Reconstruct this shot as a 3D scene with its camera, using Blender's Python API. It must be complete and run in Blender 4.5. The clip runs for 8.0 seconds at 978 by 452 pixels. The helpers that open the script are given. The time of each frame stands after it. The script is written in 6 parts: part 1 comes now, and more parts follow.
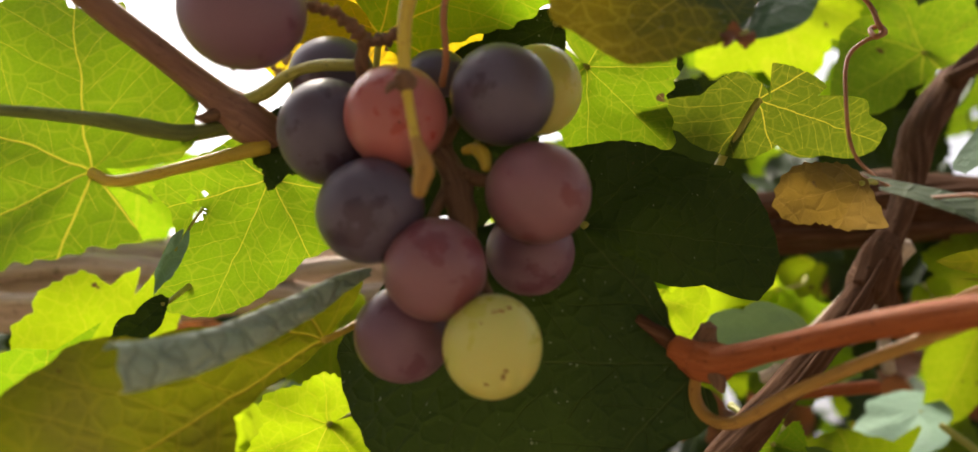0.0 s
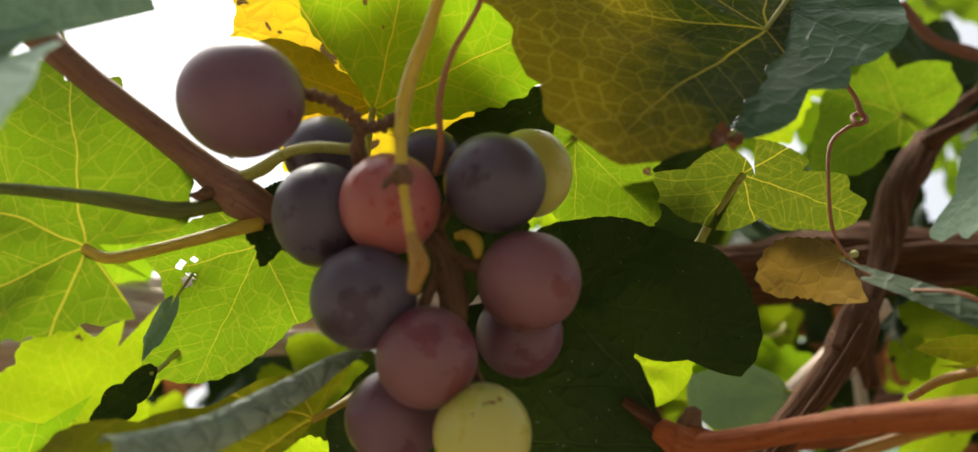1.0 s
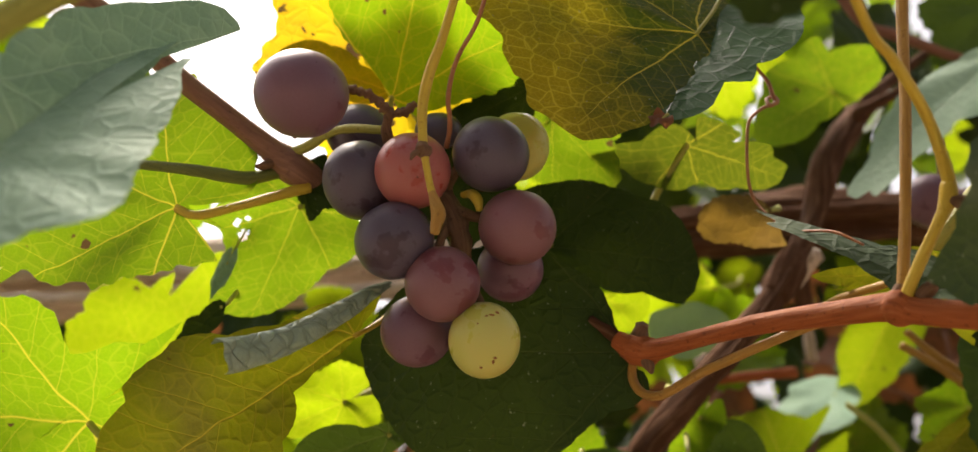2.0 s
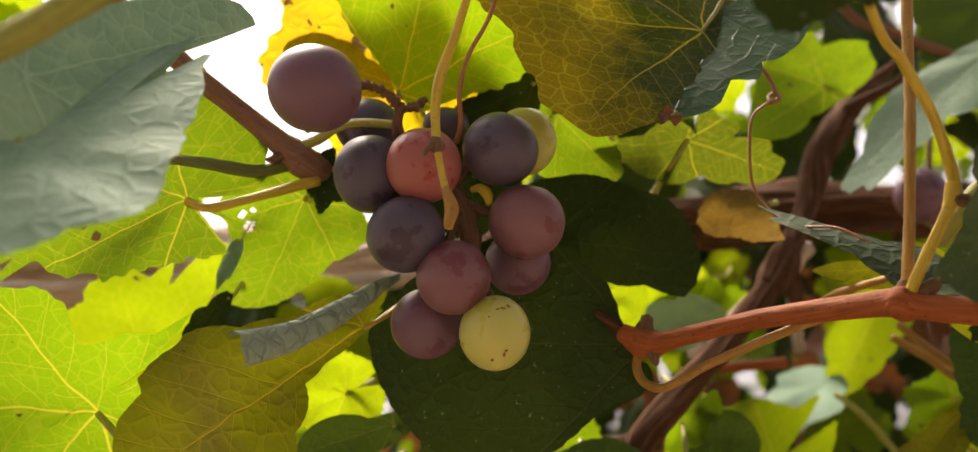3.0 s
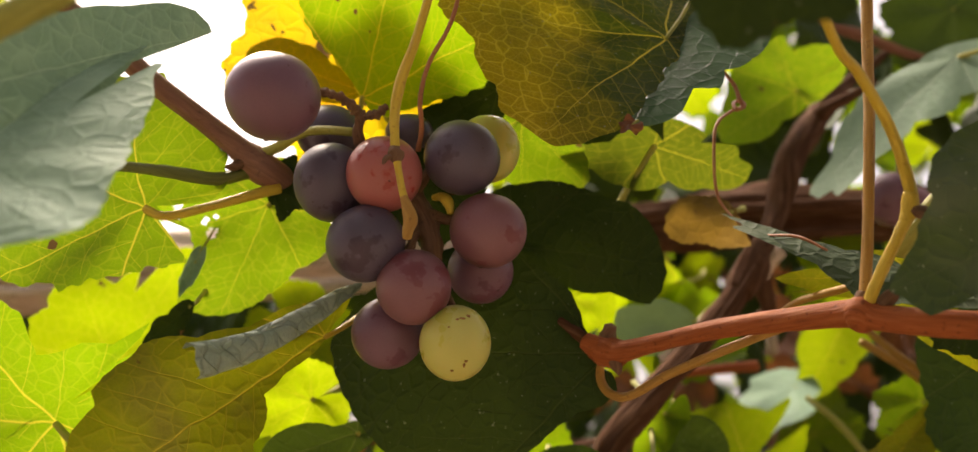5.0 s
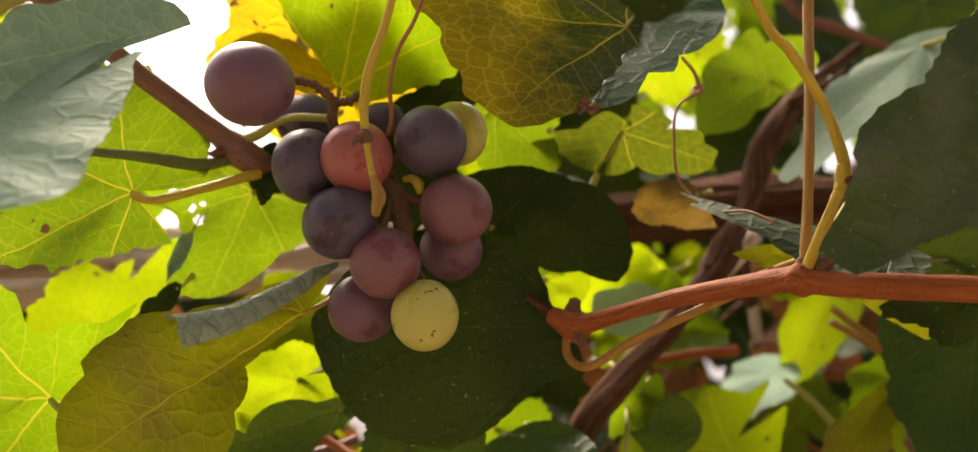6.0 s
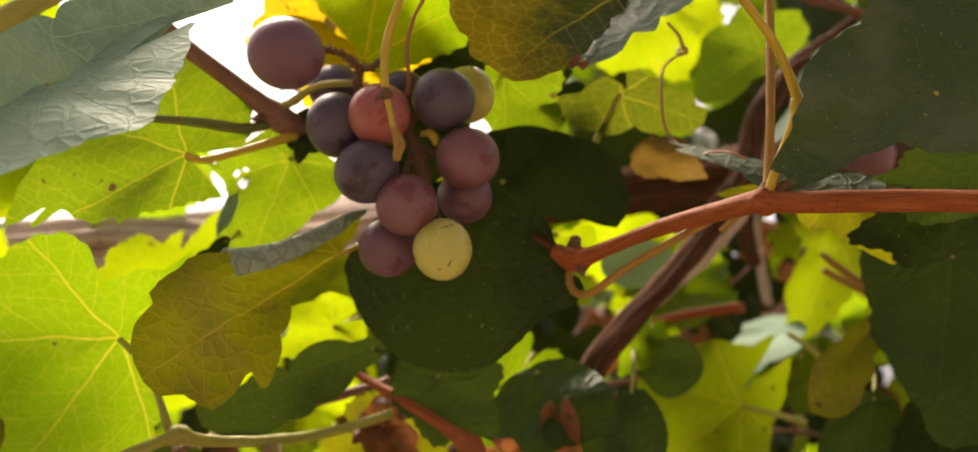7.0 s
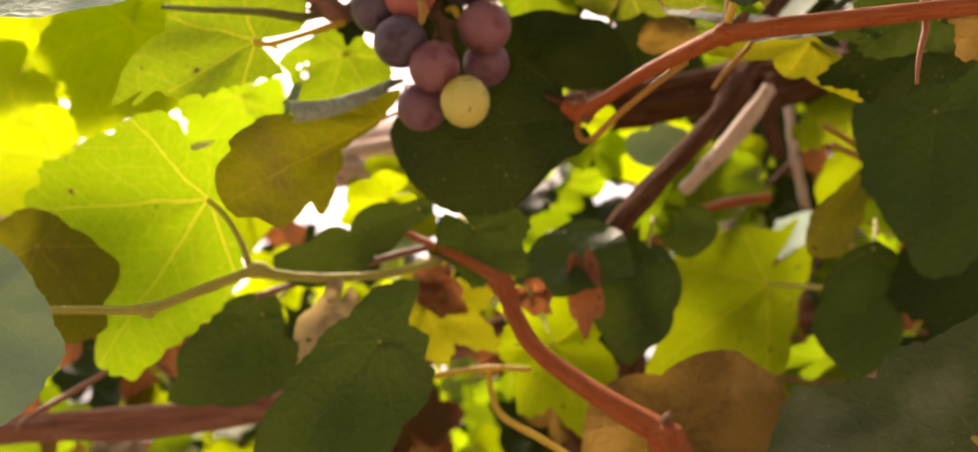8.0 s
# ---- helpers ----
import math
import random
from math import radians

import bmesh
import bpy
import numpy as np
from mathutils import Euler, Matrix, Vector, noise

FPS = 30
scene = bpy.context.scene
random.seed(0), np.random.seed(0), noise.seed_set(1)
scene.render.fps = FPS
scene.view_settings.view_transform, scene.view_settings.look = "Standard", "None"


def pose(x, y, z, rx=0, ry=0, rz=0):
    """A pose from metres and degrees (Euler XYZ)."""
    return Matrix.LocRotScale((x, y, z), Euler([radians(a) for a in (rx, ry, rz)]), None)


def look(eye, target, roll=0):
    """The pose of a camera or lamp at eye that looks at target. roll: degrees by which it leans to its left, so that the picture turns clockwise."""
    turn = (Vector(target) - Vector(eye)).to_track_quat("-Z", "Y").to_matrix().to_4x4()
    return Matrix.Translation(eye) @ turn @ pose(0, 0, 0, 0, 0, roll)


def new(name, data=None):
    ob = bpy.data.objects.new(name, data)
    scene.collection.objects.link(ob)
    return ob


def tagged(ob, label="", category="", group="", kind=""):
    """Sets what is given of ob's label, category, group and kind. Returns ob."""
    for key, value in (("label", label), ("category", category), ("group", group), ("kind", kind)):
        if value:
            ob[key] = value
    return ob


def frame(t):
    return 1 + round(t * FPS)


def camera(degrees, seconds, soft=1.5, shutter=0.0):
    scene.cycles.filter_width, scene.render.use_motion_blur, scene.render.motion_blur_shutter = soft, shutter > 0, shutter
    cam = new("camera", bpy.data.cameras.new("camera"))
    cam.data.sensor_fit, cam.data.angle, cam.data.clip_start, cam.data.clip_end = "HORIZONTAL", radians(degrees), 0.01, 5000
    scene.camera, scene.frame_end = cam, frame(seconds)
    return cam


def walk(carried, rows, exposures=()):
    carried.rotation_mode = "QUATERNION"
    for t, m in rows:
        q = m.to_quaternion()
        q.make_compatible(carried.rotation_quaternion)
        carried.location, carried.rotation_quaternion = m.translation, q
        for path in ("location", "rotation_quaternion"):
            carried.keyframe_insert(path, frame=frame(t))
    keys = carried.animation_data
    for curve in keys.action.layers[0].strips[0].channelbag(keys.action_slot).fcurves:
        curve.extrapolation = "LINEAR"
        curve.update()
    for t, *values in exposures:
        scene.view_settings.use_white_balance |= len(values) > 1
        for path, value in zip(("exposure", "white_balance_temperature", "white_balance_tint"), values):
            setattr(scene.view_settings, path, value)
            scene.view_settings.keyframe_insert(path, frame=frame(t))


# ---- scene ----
cam = camera(53.3, 8.0)
cam.data.dof.use_dof, cam.data.dof.focus_distance, cam.data.dof.aperture_fstop = True, 0.25, 12.0
METRES, EYE, TILT, LEAN, TURN = 0.268, 1.5, 15.0, 0.0, 0.0
ROWS = [
    (0.0, 0.0, 0.0, 0.0, 0.0, -0.0, 0.0),
    (0.5, 0.0073, 0.0353, 0.024, -1.15, 1.02, -0.63),
    (1.0, -0.0108, -0.0128, 0.0494, -1.31, 1.19, -0.89),
    (1.5, -0.0068, -0.1656, 0.011, -1.49, 0.1, 0.29),
    (2.0, -0.0318, -0.2551, 0.0342, -2.34, -0.52, -0.18),
    (3.5, -0.0636, -0.2649, 0.0497, -3.9, -1.5, -0.37),
    (4.0, -0.0579, -0.2507, 0.0601, -4.22, -1.56, -0.48),
    (4.5, -0.0492, -0.2523, 0.0547, -4.42, -1.49, -0.6),
    (6.0, -0.0051, -0.3198, 0.0267, -4.22, -1.11, 0.18),
    (6.5, 0.0141, -0.3762, -0.0121, -3.68, -0.94, 1.01),
    (7.0, 0.0097, -0.4682, -0.0435, -2.43, -0.73, 1.88),
    (7.5, 0.0575, -0.5668, -0.1091, 0.13, -0.68, 3.02),
    (8.0, 0.0882, -0.6943, -0.228, 2.62, -1.37, 4.18),
]
walk(cam, [(t, pose(0, 0, EYE, TILT, LEAN, TURN) @ pose(METRES * x, METRES * y, METRES * z, 90 + pitch, roll, yaw)) for t, x, y, z, yaw, pitch, roll in ROWS],
     exposures=[(0.0, 2.03, 6750, 12), (1.0, 1.86, 6450, 5), (2.0, 2.05, 6900, 14), (3.4, 2.04, 7350, 18), (7.0, 2.08, 7600, 21), (8.0, 2.36, 8000, 30)])

# ---- light ----
world = bpy.data.worlds.new("sky")
scene.world = world
world.use_nodes = True
wn = world.node_tree
sky = wn.nodes.new("ShaderNodeTexSky")
sky.sky_type, sky.sun_disc = "NISHITA", False
SUN_UP, SUN_SIDE = 56.0, -22.0   # degrees above the horizon, and to the side of straight ahead
sky.sun_elevation, sky.sun_rotation = radians(SUN_UP), radians(SUN_SIDE)
sky.air_density, sky.dust_density, sky.ozone_density = 0.4, 6.0, 0.3
haze = wn.nodes.new("ShaderNodeHueSaturation")   # thin cloud: paler than a clear sky
haze.inputs["Saturation"].default_value = 0.45
wn.links.new(sky.outputs[0], haze.inputs["Color"])
wn.links.new(haze.outputs[0], wn.nodes["Background"].inputs[0])
wn.nodes["Background"].inputs[1].default_value = 0.07
sun = new("sun", bpy.data.lights.new("sun", "SUN"))
sun.data.energy, sun.data.angle, sun.data.color = 1.5, radians(15), (1.0, 0.93, 0.80)
sx, sy, sz = (math.sin(radians(SUN_SIDE)) * math.cos(radians(SUN_UP)), math.cos(radians(SUN_SIDE)) * math.cos(radians(SUN_UP)), math.sin(radians(SUN_UP)))
sun.matrix_world = look((sx * 5, sy * 5, 1.5 + sz * 5), (0, 0, 1.5))


# ---- materials ----
def material(name):
    m = bpy.data.materials.new(name)
    m.use_nodes = True
    m.node_tree.nodes.clear()
    return m, m.node_tree


def node(nt, kind, **values):
    n = nt.nodes.new(kind)
    for key, value in values.items():
        if key in n.inputs:
            n.inputs[key].default_value = value
    return n


def noise_of(nt, coord, scale, detail=4.0, rough=0.55):
    n = node(nt, "ShaderNodeTexNoise", Scale=scale, Detail=detail, Roughness=rough)
    nt.links.new(coord, n.inputs["Vector"])
    return n.outputs["Fac"]


def ramp(nt, fac, stops):
    r = nt.nodes.new("ShaderNodeValToRGB")
    els = r.color_ramp.elements
    while len(els) < len(stops):
        els.new(0.5)
    for el, (p, c) in zip(els, stops):
        el.position, el.color = p, (*c, 1.0) if len(c) == 3 else c
    nt.links.new(fac, r.inputs[0])
    return r.outputs[0]


def mixed(nt, fac, a, b, how="MIX"):
    m = nt.nodes.new("ShaderNodeMix")
    m.data_type, m.blend_type = "RGBA", how
    for sock, v in ((m.inputs[0], fac), (m.inputs[6], a), (m.inputs[7], b)):
        if hasattr(v, "links"):
            nt.links.new(v, sock)
        elif isinstance(v, (int, float)):
            sock.default_value = v
        else:
            sock.default_value = (*v, 1.0)
    return m.outputs[2]


def bump(nt, height, strength, distance):
    b = node(nt, "ShaderNodeBump", Strength=strength, Distance=distance)
    nt.links.new(height, b.inputs["Height"])
    return b.outputs[0]


def out(nt, shader):
    o = nt.nodes.new("ShaderNodeOutputMaterial")
    nt.links.new(shader, o.inputs[0])


def rib_pattern(nt):
    """The five main ribs of a vine leaf and the side ribs that branch from them, drawn in leaf lengths round the petiole's joint."""
    uv = nt.nodes.new("ShaderNodeUVMap")
    uv.uv_map = "unit"

    def calc(op, a, b=None, c=None):
        n = nt.nodes.new("ShaderNodeMath")
        n.operation = op
        for sock, v in zip(n.inputs, (a, b, c)):
            if v is None:
                continue
            if isinstance(v, (int, float)):
                sock.default_value = v
            else:
                nt.links.new(v, sock)
        return n.outputs[0]

    sway = nt.nodes.new("ShaderNodeTexNoise")
    sway.inputs["Scale"].default_value = 3.5
    nt.links.new(uv.outputs[0], sway.inputs["Vector"])
    moved = nt.nodes.new("ShaderNodeVectorMath")
    moved.operation = "MULTIPLY_ADD"
    moved.inputs[1].default_value = (0.07, 0.07, 0.0)
    nt.links.new(sway.outputs["Color"], moved.inputs[0])
    nt.links.new(uv.outputs[0], moved.inputs[2])
    centre = nt.nodes.new("ShaderNodeVectorMath")
    centre.operation = "SUBTRACT"
    centre.inputs[1].default_value = (0.035, 0.035, 0.0)
    nt.links.new(moved.outputs[0], centre.inputs[0])
    along, across = None, None
    for degrees in (0, 50, -50, 104, -104):
        s, c = math.sin(radians(degrees)), math.cos(radians(degrees))
        dots = []
        for vec in ((s, c, 0), (c, -s, 0)):
            d = nt.nodes.new("ShaderNodeVectorMath")
            d.operation = "DOT_PRODUCT"
            d.inputs[1].default_value = vec
            nt.links.new(centre.outputs[0], d.inputs[0])
            dots.append(d.outputs["Value"])
        if along is None:
            along, across = dots
        else:
            pick = calc("GREATER_THAN", dots[0], along)
            stay = calc("SUBTRACT", 1.0, pick)
            across = calc("ADD", calc("MULTIPLY", pick, dots[1]), calc("MULTIPLY", stay, across))
            along = calc("MAXIMUM", along, dots[0])
    off = calc("ABSOLUTE", across)
    width = calc("MAXIMUM", calc("MULTIPLY_ADD", along, -0.0042, 0.0054), 0.0016)
    main = calc("SUBTRACT", 1.0, calc("SMOOTH_MIN", calc("DIVIDE", off, width), 1.0, 0.3))
    lean = calc("MULTIPLY_ADD", off, -0.95, along)
    lean = calc("MULTIPLY_ADD", calc("MULTIPLY", off, off), 0.5, lean)
    phase = calc("MULTIPLY_ADD", lean, 7.5, calc("MULTIPLY", calc("GREATER_THAN", across, 0.0), 0.42))
    gap = calc("ABSOLUTE", calc("SUBTRACT", calc("FRACT", phase), 0.5))
    side = calc("SUBTRACT", 1.0, calc("MINIMUM", calc("DIVIDE", gap, 0.022), 1.0))
    return calc("MINIMUM", calc("MAXIMUM", calc("MULTIPLY", main, 1.8), calc("MULTIPLY", side, 0.62)), 1.0)


def leaf_material(name, skin, glow, blotch, share=0.5, gloss=0.42, blotch_from=0.62, spots=0.68, rib=((0.3, 0.28, 0.06), (0.70, 0.54, 0.05)), spec=0.45, tip=None, relief=1.0, net_amount=0.2, net_tint=None, dust=0.0):
    """A leaf: skin colour in reflected light, glow colour in the light that comes through, blotches of wear."""
    m, nt = material(name)
    uv = nt.nodes.new("ShaderNodeUVMap").outputs[0]
    info = nt.nodes.new("ShaderNodeObjectInfo")
    shift = nt.nodes.new("ShaderNodeVectorMath")
    shift.operation = "ADD"
    nt.links.new(uv, shift.inputs[0])
    nt.links.new(info.outputs["Random"], shift.inputs[1])
    co = shift.outputs[0]
    # the net of fine veins
    warp = nt.nodes.new("ShaderNodeTexNoise")
    warp.inputs["Scale"].default_value = 260.0
    nt.links.new(co, warp.inputs["Vector"])
    wob = nt.nodes.new("ShaderNodeVectorMath")
    wob.operation = "MULTIPLY_ADD"
    wob.inputs[1].default_value = (0.0016, 0.0016, 0.0)
    nt.links.new(warp.outputs["Color"], wob.inputs[0])
    nt.links.new(co, wob.inputs[2])
    cells = []
    for scale in (190.0, 640.0):
        v = node(nt, "ShaderNodeTexVoronoi", Scale=scale)
        v.feature = "DISTANCE_TO_EDGE"
        nt.links.new(wob.outputs[0], v.inputs["Vector"])
        cells.append(v.outputs["Distance"])
    net = ramp(nt, cells[0], ((0.0, (1, 1, 1)), (0.07, (0.0, 0.0, 0.0))))
    fine = ramp(nt, cells[1], ((0.0, (0.45, 0.45, 0.45)), (0.09, (0.0, 0.0, 0.0))))
    small = mixed(nt, 1.0, net, fine, "LIGHTEN")
    ribs = rib_pattern(nt)
    broad = noise_of(nt, co, 26.0, 3.0)
    grain = noise_of(nt, co, 340.0, 5.0)
    worn = ramp(nt, broad, ((blotch_from - 0.08, (0, 0, 0)), (blotch_from + 0.08, (1, 1, 1))))
    specks = ramp(nt, noise_of(nt, co, 780.0, 1.0), ((0.745, (0, 0, 0)), (0.775, (1, 1, 1))))
    spotn = noise_of(nt, co, 150.0, 2.0)
    spot = ramp(nt, spotn, ((spots, (0, 0, 0)), (spots + 0.03, (1, 1, 1))))

    def scaled(fac, amount):
        mul = nt.nodes.new("ShaderNodeMath")
        mul.operation = "MULTIPLY"
        mul.inputs[1].default_value = amount
        nt.links.new(fac, mul.inputs[0])
        return mul.outputs[0]

    if tip:
        # leaves turn from the tip inwards
        unit = nt.nodes.new("ShaderNodeUVMap")
        unit.uv_map = "unit"
        split = nt.nodes.new("ShaderNodeSeparateXYZ")
        nt.links.new(unit.outputs[0], split.inputs[0])
        reach_y = nt.nodes.new("ShaderNodeMath")
        reach_y.operation = "MULTIPLY"
        reach_y.inputs[1].default_value = 0.6
        nt.links.new(split.outputs[1], reach_y.inputs[0])
        edge = nt.nodes.new("ShaderNodeMath")
        edge.operation = "MULTIPLY_ADD"
        edge.inputs[1].default_value = 0.7
        nt.links.new(broad, edge.inputs[0])
        nt.links.new(reach_y.outputs[0], edge.inputs[2])
        tipward = ramp(nt, edge.outputs[0], ((tip[1], (0, 0, 0)), (tip[2], (1, 1, 1))))

    def shade(base, vein_tint, amount):
        dark = tuple(c * 0.62 for c in base)
        c = mixed(nt, broad, dark, tuple(min(1, c * 1.25) for c in base))
        c = mixed(nt, grain, c, tuple(c2 * 0.8 for c2 in base))
        c = mixed(nt, worn, c, blotch)
        if tip:
            c = mixed(nt, tipward, c, tip[0])
        lines = scaled(small, amount)
        if tip:
            # the net shows where the leaf has turned
            lines = mixed(nt, 1.0, lines, mixed(nt, tipward, (0.12, 0.12, 0.12), (1, 1, 1)), "MULTIPLY")
        c = mixed(nt, lines, c, net_tint or tuple(v * 0.5 + w * 0.6 for v, w in zip(vein_tint, base)))
        c = mixed(nt, spot, c, (0.09, 0.05, 0.02))
        if dust:
            c = mixed(nt, scaled(specks, dust), c, (0.34, 0.36, 0.26))
        return mixed(nt, scaled(ribs, 0.65), c, vein_tint)

    front = shade(skin, rib[0], net_amount)
    through_colour = shade(glow, rib[1], net_amount)
    hsv = nt.nodes.new("ShaderNodeHueSaturation")
    vary = nt.nodes.new("ShaderNodeMapRange")
    vary.inputs["To Min"].default_value, vary.inputs["To Max"].default_value = 0.85, 1.1
    nt.links.new(info.outputs["Random"], vary.inputs["Value"])
    nt.links.new(vary.outputs[0], hsv.inputs["Value"])
    nt.links.new(through_colour, hsv.inputs["Color"])
    rise = mixed(nt, scaled(ribs, 1.0), (0, 0, 0), (2.2, 2.2, 2.2))
    quilt = mixed(nt, 1.0, ramp(nt, cells[0], ((0.0, (0, 0, 0)), (0.17, (0.75, 0.75, 0.75)), (0.34, (0.95, 0.95, 0.95)))), grain, "ADD")
    quilt = mixed(nt, 1.0, quilt, rise, "ADD")
    nrm = bump(nt, quilt, min(1.0, 0.55 * relief), 0.0006 * relief)
    p = node(nt, "ShaderNodeBsdfPrincipled", Roughness=gloss)
    p.inputs["Specular IOR Level"].default_value = spec
    nt.links.new(front, p.inputs["Base Color"])
    nt.links.new(nrm, p.inputs["Normal"])
    t = nt.nodes.new("ShaderNodeBsdfTranslucent")
    nt.links.new(hsv.outputs[0], t.inputs["Color"])
    nt.links.new(nrm, t.inputs["Normal"])
    mx = nt.nodes.new("ShaderNodeMixShader")
    mx.inputs[0].default_value = share
    nt.links.new(p.outputs[0], mx.inputs[1])
    nt.links.new(t.outputs[0], mx.inputs[2])
    out(nt, mx.outputs[0])
    return m


def bark_material(name, dark, mid, light, rough=0.75, scale=1.0, gloss=0.3):
    """Bark or cane skin, with streaks along the stem (the UV's second axis runs along it)."""
    m, nt = material(name)
    uv = nt.nodes.new("ShaderNodeUVMap").outputs[0]
    mp = nt.nodes.new("ShaderNodeMapping")
    mp.inputs["Scale"].default_value = (1.0, 0.09, 1.0)
    nt.links.new(uv, mp.inputs["Vector"])
    ob = nt.nodes.new("ShaderNodeTexCoord").outputs["Object"]
    streak = noise_of(nt, mp.outputs[0], 900.0 * scale, 5.0, 0.6)
    blot = noise_of(nt, ob, 90.0 * scale, 4.0)
    speck = noise_of(nt, ob, 700.0 * scale, 3.0)
    c = ramp(nt, streak, ((0.3, dark), (0.5, mid), (0.72, light)))
    c = mixed(nt, blot, c, mid)
    c = mixed(nt, ramp(nt, speck, ((0.62, (0, 0, 0)), (0.7, (0.7, 0.7, 0.7)))), c, dark)
    nrm = bump(nt, streak, 0.7, 0.0009 / scale)
    p = node(nt, "ShaderNodeBsdfPrincipled", Roughness=rough)
    p.inputs["Specular IOR Level"].default_value = gloss
    nt.links.new(c, p.inputs["Base Color"])
    nt.links.new(nrm, p.inputs["Normal"])
    out(nt, p.outputs[0])
    return m


def grape_material(name, skin, tint, bloom, bloom_amount, soft=0.12):
    """A grape: dark skin with rubbed spots, under a pale waxy bloom that is uneven."""
    m, nt = material(name)
    ob = nt.nodes.new("ShaderNodeTexCoord").outputs["Object"]
    info = nt.nodes.new("ShaderNodeObjectInfo")
    sh = nt.nodes.new("ShaderNodeVectorMath")
    sh.operation = "ADD"
    nt.links.new(ob, sh.inputs[0])
    nt.links.new(info.outputs["Random"], sh.inputs[1])
    co = sh.outputs[0]
    big = noise_of(nt, co, 75.0, 2.0)
    fine = noise_of(nt, co, 1500.0, 4.0)
    rub = noise_of(nt, co, 120.0, 3.0, 0.6)
    c = mixed(nt, big, skin, tint)
    rubbed = ramp(nt, rub, ((0.57, (1, 1, 1)), (0.615, (0.32, 0.32, 0.32))))
    amt = mixed(nt, 1.0, rubbed, mixed(nt, fine, (0.75, 0.75, 0.75), (1.05, 1.05, 1.05)), "MULTIPLY")
    k = mixed(nt, 1.0, amt, (bloom_amount,) * 3, "MULTIPLY")
    c = mixed(nt, k, c, bloom)
    dots = noise_of(nt, co, 520.0, 1.0)
    c = mixed(nt, ramp(nt, dots, ((0.76, (0, 0, 0)), (0.79, (0.8, 0.8, 0.8)))), c, (0.05, 0.025, 0.015))
    p = node(nt, "ShaderNodeBsdfPrincipled")
    r = mixed(nt, k, (0.22,) * 3, (0.62,) * 3)
    nt.links.new(r, p.inputs["Roughness"])
    nt.links.new(c, p.inputs["Base Color"])
    p.inputs["Specular IOR Level"].default_value = 0.4
    p.inputs["Subsurface Weight"].default_value = soft
    p.inputs["Subsurface Radius"].default_value = (1.0, 0.45, 0.25)
    p.inputs["Subsurface Scale"].default_value = 0.004
    nt.links.new(bump(nt, fine, 0.08, 0.0002), p.inputs["Normal"])
    out(nt, p.outputs[0])
    return m


def ground_material():
    m, nt = material("soil")
    ob = nt.nodes.new("ShaderNodeTexCoord").outputs["Object"]
    a, b = noise_of(nt, ob, 2.0, 6.0), noise_of(nt, ob, 40.0, 6.0)
    # never in view; sandy tone chosen for the fill light it throws upwards
    c = mixed(nt, a, (0.16, 0.12, 0.08), (0.30, 0.235, 0.165))
    c = mixed(nt, b, c, (0.23, 0.18, 0.125))
    p = node(nt, "ShaderNodeBsdfPrincipled", Roughness=0.9)
    nt.links.new(c, p.inputs["Base Color"])
    nt.links.new(bump(nt, b, 0.8, 0.02), p.inputs["Normal"])
    out(nt, p.outputs[0])
    return m


